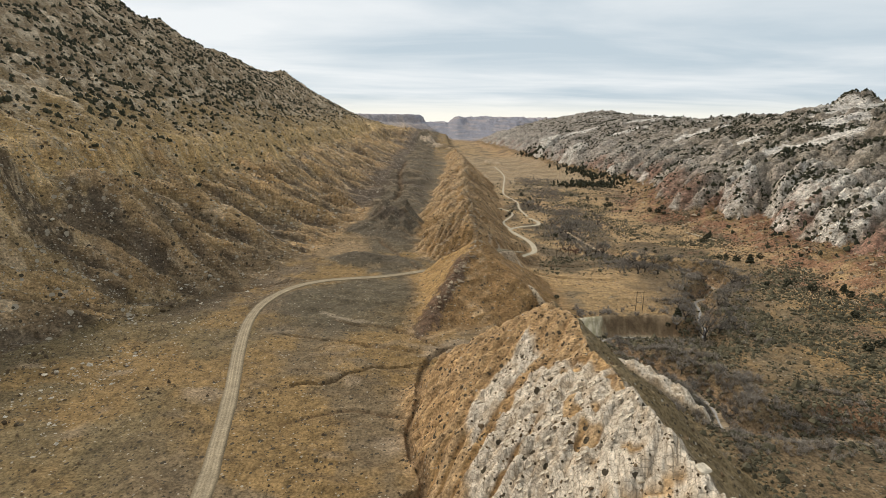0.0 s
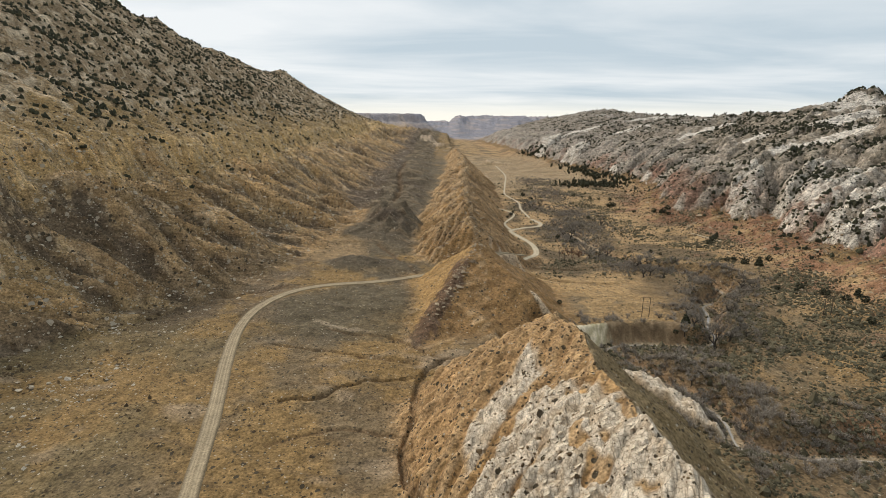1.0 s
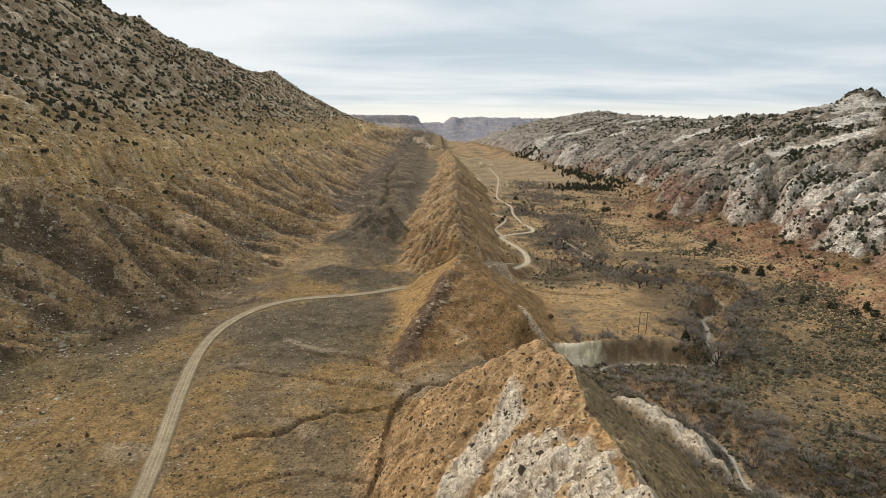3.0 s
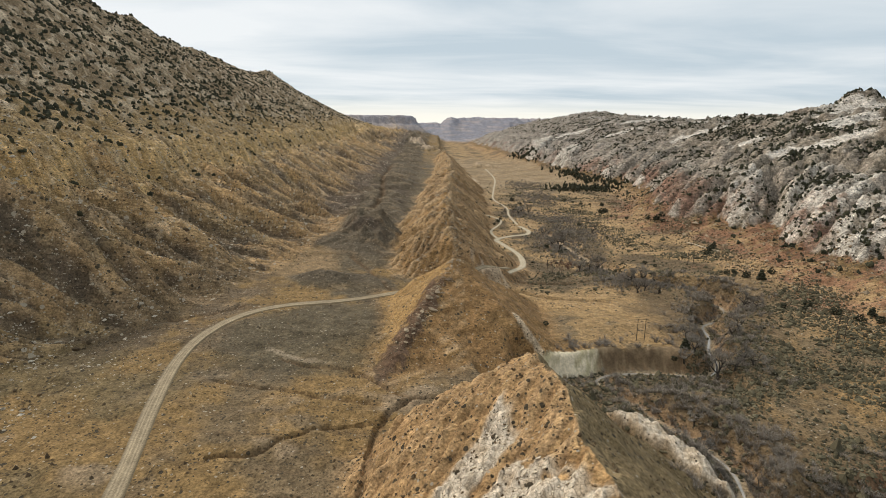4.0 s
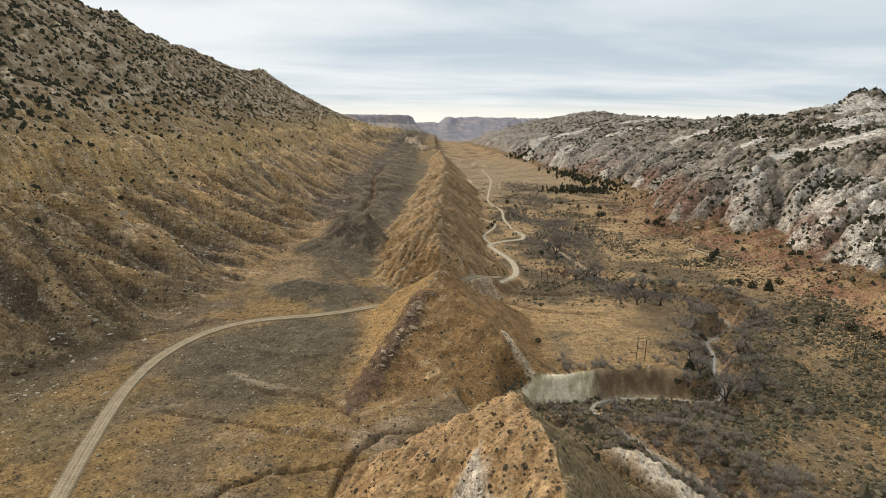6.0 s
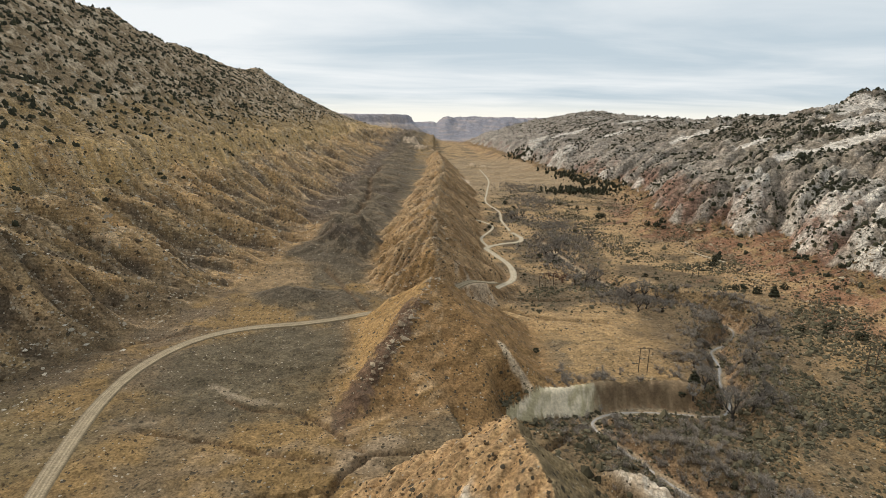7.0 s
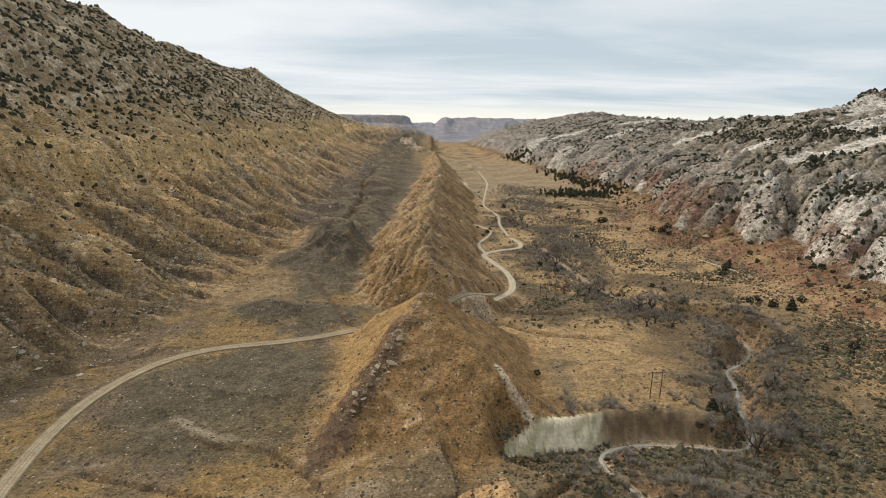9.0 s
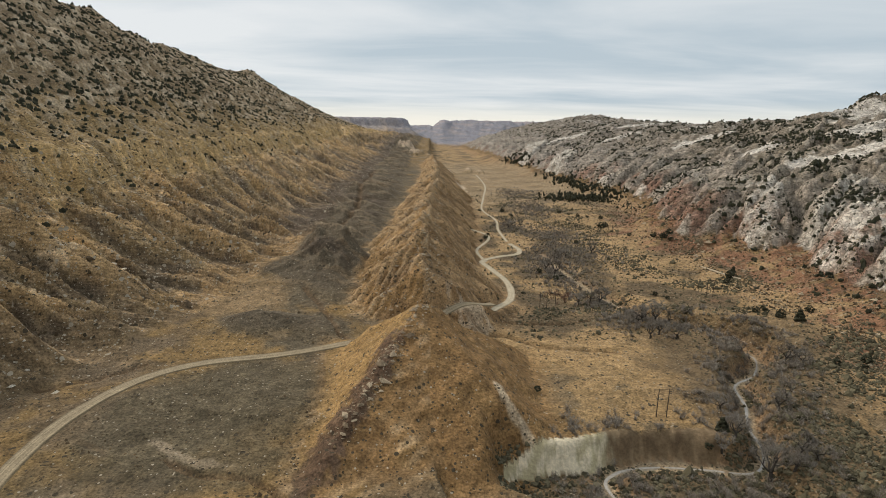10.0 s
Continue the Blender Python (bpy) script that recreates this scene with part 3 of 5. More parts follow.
def varied(name, low, high, rough=0.9, scale=1.2, bump=0.4):
    """A surface that varies from piece to piece and within each piece."""
    mat = material(name, low, rough, ((scale, 0.3),), bump)
    nodes, links = mat.node_tree.nodes, mat.node_tree.links
    geo = nodes.new("ShaderNodeNewGeometry")
    mix = nodes.new("ShaderNodeMix")
    mix.data_type = "RGBA"
    mix.inputs["A"].default_value, mix.inputs["B"].default_value = (*low, 1), (*high, 1)
    links.new(geo.outputs["Random Per Island"], mix.inputs["Factor"])
    mul = [n for n in nodes if n.type == "MIX" and n.blend_type == "MULTIPLY"][0]
    links.new(mix.outputs["Result"], mul.inputs["A"])
    return mat


PALE_SPECK, DARK_SPECK = (0.38, 0.32, 0.235), (0.070, 0.054, 0.034)
EARTH = material("dry_earth", (0.2, 0.14, 0.07), 0.97, ((0.06, 0.14), (0.3, 0.24), (1.1, 0.42)), 0.6, "tone", specks=((0.55, 0.10, DARK_SPECK), (0.95, 0.16, DARK_SPECK), (1.1, 0.06, PALE_SPECK)))
LEDGE = material("white_ledge", (0.5, 0.45, 0.36), 0.93, ((0.2, 0.12), (0.7, 0.18), (2.4, 0.22)), 0.6, "tone", specks=((0.4, 0.10, DARK_SPECK), (1.1, 0.08, DARK_SPECK)), cracks=((0.55, 0.05, (0.17, 0.13, 0.085)),))
CLAY = material("pale_clay", (0.5, 0.48, 0.37), 0.97, ((0.25, 0.14), (0.9, 0.16)), 0.4, "tone")
SHALE = material("shale_slope", (0.2, 0.14, 0.07), 0.97, ((0.06, 0.14), (0.28, 0.20), (1.0, 0.46)), 0.6, "tone", specks=((0.32, 0.12, PALE_SPECK), (0.9, 0.20, PALE_SPECK), (0.45, 0.15, DARK_SPECK)), streaks=(((0, -30, 0), 0.5, 0.05, 0.25),))
ROCK = material("sandstone", (0.5, 0.45, 0.36), 0.92, ((0.05, 0.14), (0.22, 0.28), (0.8, 0.30)), 0.6, "tone", specks=((0.30, 0.15, (0.060, 0.054, 0.036)), (0.9, 0.12, (0.10, 0.09, 0.06))), streaks=(((0, 38, 25), 0.30, 0.03, 0.30),), cracks=((0.16, 0.05, (0.10, 0.085, 0.06)),))
DIRT_ROAD = material("packed_dirt", (0.26, 0.22, 0.16), 0.97, ((0.25, 0.14), (1.6, 0.25)), 0.25, "tone")
PALE_ROAD = material("pale_dirt", (0.46, 0.38, 0.27), 0.97, ((0.25, 0.12), (2.2, 0.18)), 0.2, "tone")
JUNIPER = varied("juniper_foliage", (0.026, 0.027, 0.016), (0.062, 0.059, 0.033), 0.9, 2.0)
SAGE = varied("sagebrush", (0.050, 0.044, 0.026), (0.165, 0.140, 0.085), 0.95, 3.0)
DRY_BUSH = varied("dry_bush", (0.075, 0.052, 0.030), (0.19, 0.13, 0.072), 0.95, 3.0)
STONE_TAN = varied("tan_slab", (0.13, 0.09, 0.055), (0.42, 0.33, 0.22), 0.92, 1.5)
STONE = varied("loose_stone", (0.28, 0.235, 0.17), (0.60, 0.53, 0.42), 0.9, 1.5)

# ---- the ground sheet: a fan of rings that widen with distance ----
inner = np.concatenate([np.linspace(-47, 47, 720), np.linspace(50, 310, 66)])
bearings = np.radians(inner)
rings = np.concatenate([np.linspace(2, 108, 46), np.geomspace(110, 4900, 900)])
BX, BY = np.sin(bearings)[None, :] * rings[:, None], np.cos(bearings)[None, :] * rings[:, None]
GX, GY = BX.ravel(), BY.ravel()
GZ, GM = ground(GX, GY)


def blend(a, b, w):
    return a + (np.array(b) - a) * np.clip(w, 0, 1)[:, None]


def tones(x, y, z, m):
    """Base colours of the ground, with gully shade and far haze painted in."""
    n = len(x)
    c = np.zeros((n, 3)) + (0.188, 0.135, 0.068)
    n1, n2, n3 = fbm(x / 60, y / 60, 4, 100), fbm(x / 17, y / 17, 4, 101), fbm(x / 4.5, y / 4.5, 3, 102)
    near_west = m["west"] & (x > toe_line(y) - 5)
    # floors: tan grass, drab soil, grey shale swells, orange sand towards the sandstone
    c = blend(c, (0.188, 0.134, 0.060), near_west * 0.6)
    c = blend(c, (0.140, 0.112, 0.070), step(-0.1, 0.5, n1 + 0.4 * n2))
    c = blend(c, (0.235, 0.195, 0.140), 0.7 * step(0.35, 0.7, fbm(x / 38, y / 30, 3, 103)) * near_west)
    edge_x = along(y, (250, -125), (420, -108), (470, -82), (620, -78), (720, -112), (2000, -120)) + 10 * n2
    shale_zone = step(255, 285, y + 12 * n2) * step(-10, 8, x - edge_x) * near_west * step(1560, 1200, y)
    c = blend(c, (0.096, 0.085, 0.061), shale_zone * step(-0.35, 0.25, n1 + 0.35 * n2 + 0.12 * m["mound"] + 0.75 * step(420, 520, y)) * 0.9)
    c = blend(c, (0.097, 0.085, 0.063), step(1.5, 4.0, m["mound"]))
    c = blend(c, (0.165, 0.132, 0.088), near_west * step(420, 470, y) * step(0.15, 0.6, fbm((y + 0.4 * x) / 9, x / 40, 3, 117)) * 0.6)
    # badland relief shaded by colour: gullies painted dark, crests painted pale
    c = blend(c, (0.068, 0.057, 0.046), near_west * step(-0.02, -0.35, m["gully"]) * 0.75)
    c = blend(c, (0.185, 0.155, 0.110), near_west * step(0.30, 0.6, m["gully"] + 0.2 * n3) * 0.7)
    tread = ((y + 0.25 * x + 9 * perlin(x / 35, y / 35, 45)) / 17.0) % 1
    c = blend(c, (0.105, 0.078, 0.045), near_west * step(0.62, 0.75, tread) * step(1.0, 0.85, tread) * step(-0.2, 0.3, perlin(x / 40, y / 60, 46)) * step(330, 290, y) * 0.5)
    c = blend(c, (0.128, 0.106, 0.060), near_west * step(-95, -130, x + 15 * n2) * step(330, 280, y) * step(-0.4, 0.3, n1 + 0.4 * n2 + 0.25) * 0.8)
    grass_e = ~m["west"] & (m["a"] < 10)
    c = blend(c, (0.27, 0.200, 0.112), grass_e * step(0.5, -0.1, n1) * step(320, 345, y))
    terrace = grass_e * step(30, 50, x) * step(150, 125, x + 8 * n2) * step(306, 312, y) * step(432, 405, y + 6 * n2)
    damp = step(60, 25, far_from(x, y, CREEK, 70) + 25 * n1) * step(480, 400, y) + step(0.1, 0.5, n1 + 0.5 * np.exp(-((x - 140) / 45) ** 2) - 0.1) * step(380, 430, y)
    c = blend(c, (0.105, 0.083, 0.053), grass_e * damp * 0.85 * (1 - step(700, 1000, y)) * (1 - step(135, 120, x) * step(306, 312, y) * step(420, 400, y)))
    c = blend(c, (0.275, 0.200, 0.104), terrace * step(0.7, 0.0, n2 + 0.3 * n3) * 0.75)
    c = blend(c, (0.110, 0.088, 0.060), near_west * step(-95, -125, x + 10 * n1) * step(265, 300, y + 15 * n2) * 0.8 * step(-0.35, 0.15, n1 + 0.5 * n2 + 0.1))
    c = blend(c, (0.190, 0.108, 0.070), ~m["west"] * step(-45, 5, m["a"] + 35 * n1 + 15 * n2) * step(85, 40, m["a"]) * 0.85 * step(-0.5, 0.2, n2 + 0.6 * n3) * (1 - 0.7 * step(750, 1000, y)))
    c = blend(c, (0.245, 0.198, 0.130), step(850, 1100, y) * grass_e * (0.55 + 0.45 * step(0.3, -0.2, n1)) * step(2000, 1700, y))
    c = blend(c, (0.150, 0.092, 0.056), step(20, 9, np.hypot((x - 172) * 0.55, y - 203) + 3 * n2) * 0.8)
    # escarpment
    c = blend(c, (0.094, 0.083, 0.056), near_west * step(1.1, 0.7, np.hypot((x + 66) / 48, (y - 318) / 52) + 0.3 * n2) * 0.8)
    c = blend(c, (0.225, 0.170, 0.100), near_west * step(1.0, 0.5, np.hypot((x + 103) / 34, (y - 452) / 38) + 0.25 * n2) * 0.85)
    hill = m["west"] * step(0, 0.06, m["s"])
    low = np.zeros((n, 3)) + (0.222, 0.172, 0.098)
    down, sx = m["down"], m["s"]
    low = blend(low, (0.292, 0.208, 0.104), step(0.0, 0.5, fbm(down / 45, x / 90, 3, 104) + 0.2 * n2))
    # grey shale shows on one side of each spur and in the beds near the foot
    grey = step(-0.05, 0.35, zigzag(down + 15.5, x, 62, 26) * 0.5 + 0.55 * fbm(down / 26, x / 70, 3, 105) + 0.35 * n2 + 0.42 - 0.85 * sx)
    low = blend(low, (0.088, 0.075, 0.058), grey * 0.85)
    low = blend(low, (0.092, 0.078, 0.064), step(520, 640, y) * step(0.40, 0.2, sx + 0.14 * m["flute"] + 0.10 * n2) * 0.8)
    # shade in the gullies and light on the spur crests, put into the colour
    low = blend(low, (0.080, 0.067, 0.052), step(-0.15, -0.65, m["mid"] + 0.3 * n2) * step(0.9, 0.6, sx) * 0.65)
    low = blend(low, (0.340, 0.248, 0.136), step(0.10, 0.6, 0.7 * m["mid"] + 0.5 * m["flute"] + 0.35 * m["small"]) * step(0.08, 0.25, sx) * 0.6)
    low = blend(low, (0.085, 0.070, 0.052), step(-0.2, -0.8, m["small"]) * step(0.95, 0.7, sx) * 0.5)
    # sandy aprons where the gullies open
    low = blend(low, (0.265, 0.190, 0.102), step(0.24, 0.08, sx + 0.12 * n2) * step(400, 440, y) * step(640, 600, y) * 0.85)
    low = blend(low, (0.225, 0.170, 0.098), step(0.30, 0.10, sx + 0.15 * n2 + 0.1 * m["mid"]) * step(300, 330, y) * step(420, 400, y) * 0.5)
    # gold and pale beds under the rim
    rim_band = step(0.72, 0.90, sx + 0.10 * n2 + 0.06 * n3)
    low = blend(low, (0.375, 0.280, 0.140), rim_band * step(-0.5, 0.1, fbm(y / 40, x / 40, 3, 114) + 0.25 * step(420, 600, y)) * 0.9)
    bed = ((z + 2.2 * n1 + 0.03 * y) / 4.2) % 1
    low = blend(low, (0.40, 0.335, 0.225), step(0.55, 0.7, bed) * step(1.0, 0.85, bed) * step(0.55, 0.8, sx + 0.12 * n2) * step(-0.1, 0.4, n3 + 0.6 * perlin(x / 11, y / 11, 121)) * 0.75)
    streak = perlin(down / 3.0, x / 30, 115) + 0.6 * perlin(down / 1.3, x / 14, 116)
    low = low * (1.07 + 0.36 * np.clip(streak, -0.9, 1.1))[:, None]
    low = blend(low, (0.42, 0.355, 0.25), step(0.45, 0.8, perlin(down / 5.0, x / 26, 122) + 0.5 * n3) * step(0.1, 0.3, sx) * 0.6)
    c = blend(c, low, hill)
    high = np.zeros((n, 3)) + (0.195, 0.155, 0.100)
    high = blend(high, (0.36, 0.31, 0.225), step(0.0, 0.5, n3 * 0.6 + n2 * 0.5 + 0.8 * (m["ledge"] - 0.6)) * 0.9)
    high = blend(high, (0.44, 0.39, 0.30), step(0.62, 0.75, m["ledge"] + 0.2 * n3) * step(0.0, 0.4, n2 + 0.3) * 0.7)
    high = blend(high, (0.29, 0.215, 0.105), step(0.30, 0.05, m["u"] + 0.14 * n2) * 0.75)
    c = blend(c, high, m["west"] * step(0.0, 0.03, m["u"]))
    # sandstone
    rock = np.zeros((n, 3)) + (0.365, 0.315, 0.256) - 0.055 * step(0.25, 0.5, m["frac"])[:, None]
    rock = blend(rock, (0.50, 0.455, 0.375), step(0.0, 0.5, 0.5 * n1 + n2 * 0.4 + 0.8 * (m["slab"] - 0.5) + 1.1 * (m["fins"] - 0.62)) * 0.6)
    rock = blend(rock, (0.195, 0.165, 0.12), step(0.0, 0.5, fbm((y - 0.45 * x) / 11, (x + 0.4 * y) / 45, 4, 106)) * 0.55)
    red = step(0.1, 0.45, fbm(x / 90, y / 70, 2, 107) + 0.3 * n2 + 1.0 * np.exp(-((x - 292) / 34) ** 2 - ((y - 695) / 55) ** 2) + 0.6 * np.exp(-((x - 378) / 30) ** 2 - ((y - 1000) / 50) ** 2)) * step(90, 40, m["a"])
    rock = blend(rock, (0.265, 0.140, 0.092), red * 0.85)
    rock = blend(rock, (0.215, 0.175, 0.115), step(0.05, 0.4, n1 - 0.4 * n2 + 0.1) * step(70, 130, m["a"]) * step(0.85, 0.6, m["frac"]) * 0.35)
    rock = blend(rock, (0.60, 0.555, 0.48), step(0.15, 0.5, fbm((x - 0.3 * y) / 50, y / 80, 3, 112) + 0.3 * n2) * step(0.5, 0.75, m["frac"]) * 0.8)
    # clefts darkened in the colour, for shade and rock varnish; open joints dark
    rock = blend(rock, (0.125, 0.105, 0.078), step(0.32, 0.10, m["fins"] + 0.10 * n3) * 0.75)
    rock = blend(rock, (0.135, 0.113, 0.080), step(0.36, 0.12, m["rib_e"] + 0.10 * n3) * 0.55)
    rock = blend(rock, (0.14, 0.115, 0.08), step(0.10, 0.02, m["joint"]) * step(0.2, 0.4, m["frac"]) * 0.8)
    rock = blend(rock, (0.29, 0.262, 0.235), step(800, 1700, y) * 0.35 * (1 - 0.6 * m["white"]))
    rock = blend(rock, (0.62, 0.58, 0.50), m["white"] * step(-0.65, 0.1, n2 + 0.6 * n3) * (0.35 + 0.5 * step(0.2, 0.5, m["rib_e"])))
    rock = blend(rock, (0.64, 0.595, 0.52), m["flat"] * step(-0.9, -0.4, n2 + 0.6 * n3) * 0.92)
    rock = rock * (0.88 - 0.10 * step(0.4, 0.8, m["frac"]))[:, None]
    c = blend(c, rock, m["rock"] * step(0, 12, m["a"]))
    # hogback
    hog = np.zeros((n, 3)) + (0.215, 0.145, 0.068)
    hog = blend(hog, (0.275, 0.198, 0.112), ~m["west"] * step(395, 430, y))
    hog = blend(hog, (0.150, 0.098, 0.050), step(-0.1, 0.45, fbm((y + 0.3 * x) / 7, x / 22, 4, 108)) * 0.75)
    hog = blend(hog, (0.29, 0.195, 0.095), step(0.2, 0.6, fbm((y + 0.6 * x) / 12, (x - 0.5 * y) / 40, 3, 109)) * m["west"] * 0.8)
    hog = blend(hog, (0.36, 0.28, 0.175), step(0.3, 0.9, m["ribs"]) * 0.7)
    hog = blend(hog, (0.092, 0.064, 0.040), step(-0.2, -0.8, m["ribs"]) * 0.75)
    # rill hollows and spurs get painted shade and light, following the relief
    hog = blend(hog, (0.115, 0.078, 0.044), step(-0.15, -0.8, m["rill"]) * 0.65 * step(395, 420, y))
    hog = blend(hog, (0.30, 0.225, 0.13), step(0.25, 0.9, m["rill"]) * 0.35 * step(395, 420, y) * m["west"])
    hog = blend(hog, (0.295, 0.208, 0.114), m["west"] * step(140, 165, y) * step(240, 225, y) * 0.6)
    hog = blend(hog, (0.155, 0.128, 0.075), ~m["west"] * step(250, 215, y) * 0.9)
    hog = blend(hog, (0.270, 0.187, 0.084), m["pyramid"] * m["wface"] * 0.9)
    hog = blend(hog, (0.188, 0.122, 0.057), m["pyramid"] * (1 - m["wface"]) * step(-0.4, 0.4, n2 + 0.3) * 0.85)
    hog = blend(hog, (0.100, 0.070, 0.050), m["pyramid"] * step(0.3, 0.65, m["rib"] + 0.3 * n3) * 0.95)
    thin = m["west"] * step(245, 235, y)
    hog = blend(hog, (0.34, 0.250, 0.135), thin * step(0.05, 0.25, m["beds"]) * step(0.6, 0.35, m["beds"]) * step(-0.3, 0.3, n3 + 0.3 * n2) * 0.65)
    hog = blend(hog, (0.120, 0.080, 0.045), thin * step(0.75, 0.97, m["beds"] + 0.1 * n3) * step(-0.3, 0.3, n2 + 0.2) * 0.6)
    ledge_tone = np.array((0.56, 0.485, 0.380)) * (0.78 + 0.45 * m["block"])[:, None]
    ledge_tone = blend(ledge_tone, (0.30, 0.215, 0.125), step(0.1, 0.5, n3 + 0.4 * n2) * 0.5)
    ledge_tone = blend(ledge_tone, (0.17, 0.13, 0.085), m["crack"] * 0.55)
    hog = blend(hog, ledge_tone, m["bare"])
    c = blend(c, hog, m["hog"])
    c = blend(c, (0.40, 0.35, 0.27), ~m["west"] * step(1.0, 0.6, np.hypot((x - 39) / 14, (y - 427) / 12) + 0.6 * n3) * 0.75)
    # creek bed, cut bank, washes, verges
    c = blend(c, (0.20, 0.145, 0.090), step(10, 5, m["creek"]))
    c = blend(c, (0.27, 0.225, 0.155), step(3.6, 2.6, m["creek"]))
    c = blend(c, (0.145, 0.112, 0.072), m["cutface"])
    c = blend(c, (0.215, 0.170, 0.112), m["cutface"] * step(0.0, 0.5, perlin(x / 2.4, z / 16, 118) + 0.5 * n3) * 0.8)
    c = blend(c, (0.085, 0.064, 0.042), m["cutface"] * step(0.15, 0.6, perlin(x / 5.0, z / 9, 119) + 0.4 * n3) * 0.7)
    face = m["cutface"] * step(92, 82, x + 6 * n3)
    c = blend(c, (0.33, 0.315, 0.215), face)
    c = blend(c, (0.56, 0.54, 0.44), face * step(-0.25, 0.35, 0.7 * perlin((x - 0.5 * z) / 5.0, z / 9, 110) + 0.3 * perlin((x + 0.1 * z) / 1.3, z / 6, 120) + 0.6 * np.exp(-((x - 70) / 9) ** 2) - 0.15) * 0.9)
    c = blend(c, (0.105, 0.072, 0.042), m["wash"] * 0.6)
    c = blend(c, (0.40, 0.35, 0.27), step(2.6, 1.0, far_from(x, y, np.array([(-84.0, 297.0), (-74.0, 290.0), (-65.0, 285.0), (-50.0, 283.0)]), 12) + 1.2 * n3) * step(-46, -62, x) * 0.35)
    c = blend(c, (0.40, 0.36, 0.28), step(2.4, 1.0, far_from(x, y, np.array([(43.0, 326.0), (47.0, 318.0), (55.0, 308.0)]), 12) + 0.8 * n3) * 0.75)
    # far mesas: shale and cap rock tinted blue-grey for haze, in the base colour
    c = blend(c, (0.46, 0.40, 0.31), ~m["west"] * step(20, 9, np.hypot((x - 74) * 1.4, (y - 1190) * 0.25) + 6 * n2) * 0.8)
    c = blend(c, (0.42, 0.36, 0.28), step(4, 9, m["teeth"]) * 0.7)
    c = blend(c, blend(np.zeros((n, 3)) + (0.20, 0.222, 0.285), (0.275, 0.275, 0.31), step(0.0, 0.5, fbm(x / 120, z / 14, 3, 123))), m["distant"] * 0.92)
    warm = np.array((1.30, 1.15, 1.02)) + (m["rock"] * step(0, 12, m["a"]))[:, None] * (-0.08, 0.03, 0.14) + m["bare"][:, None] * (-0.10, 0.02, 0.13)
    return np.clip(c * (1 + 0.12 * n3[:, None]) * warm, 0.01, 0.8)


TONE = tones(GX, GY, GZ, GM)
NB = len(bearings)
ZONE = np.where(GM["hog"] > 0.5, 1, np.where((GM["s"] > 0.04) & GM["west"], 2, np.where(GM["a"] > 12, 3, 0)))
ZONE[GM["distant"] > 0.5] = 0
ZONE[(GM["bare"] > 0.5) & (GM["hog"] > 0.3)] = 4
ZONE[GM["cutface"]] = 5
ia, ib = np.meshgrid(np.arange(len(rings) - 1), np.arange(NB), indexing="ij")
quad = np.stack([ia * NB + ib, ia * NB + (ib + 1) % NB, (ia + 1) * NB + (ib + 1) % NB, (ia + 1) * NB + ib], -1).reshape(-1, 4)[:, ::-1]
quad_zone = ZONE[quad[:, 0]]


def mesh_from(name, verts, faces, mat, smooth=True, colour=None):
    """One mesh from arrays of corners and faces (all triangles or all quads)."""
    me = bpy.data.meshes.new(name)
    k = faces.shape[1]
    me.vertices.add(len(verts))
    me.vertices.foreach_set("co", np.ascontiguousarray(verts, dtype=np.float32).ravel())
    me.loops.add(len(faces) * k)
    me.loops.foreach_set("vertex_index", np.ascontiguousarray(faces, dtype=np.int32).ravel())
    me.polygons.add(len(faces))
    me.polygons.foreach_set("loop_start", np.arange(0, len(faces) * k, k, dtype=np.int32))
    me.polygons.foreach_set("use_smooth", np.full(len(faces), smooth))
    me.update(calc_edges=True)
    if colour is not None:
        att = me.attributes.new("tone", "FLOAT_COLOR", "POINT")
        att.data.foreach_set("color", np.ascontiguousarray(np.c_[colour, np.ones(len(colour))], dtype=np.float32).ravel())
    me.materials.append(mat)
    return me


GV = np.c_[GX, GY, GZ]
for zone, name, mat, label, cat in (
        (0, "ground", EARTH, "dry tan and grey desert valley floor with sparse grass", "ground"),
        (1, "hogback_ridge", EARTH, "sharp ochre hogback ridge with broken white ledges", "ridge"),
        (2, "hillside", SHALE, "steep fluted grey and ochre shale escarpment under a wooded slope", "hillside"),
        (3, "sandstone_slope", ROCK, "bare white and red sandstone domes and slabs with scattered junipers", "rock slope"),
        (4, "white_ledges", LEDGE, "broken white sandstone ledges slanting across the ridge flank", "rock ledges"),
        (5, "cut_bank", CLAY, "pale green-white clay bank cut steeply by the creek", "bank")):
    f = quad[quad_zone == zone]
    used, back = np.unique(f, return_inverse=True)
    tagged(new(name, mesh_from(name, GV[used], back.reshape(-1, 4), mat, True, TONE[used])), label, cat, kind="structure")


def height_at(x, y):
    z, _ = ground(np.atleast_1d(np.asarray(x, float)), np.atleast_1d(np.asarray(y, float)))
    return z


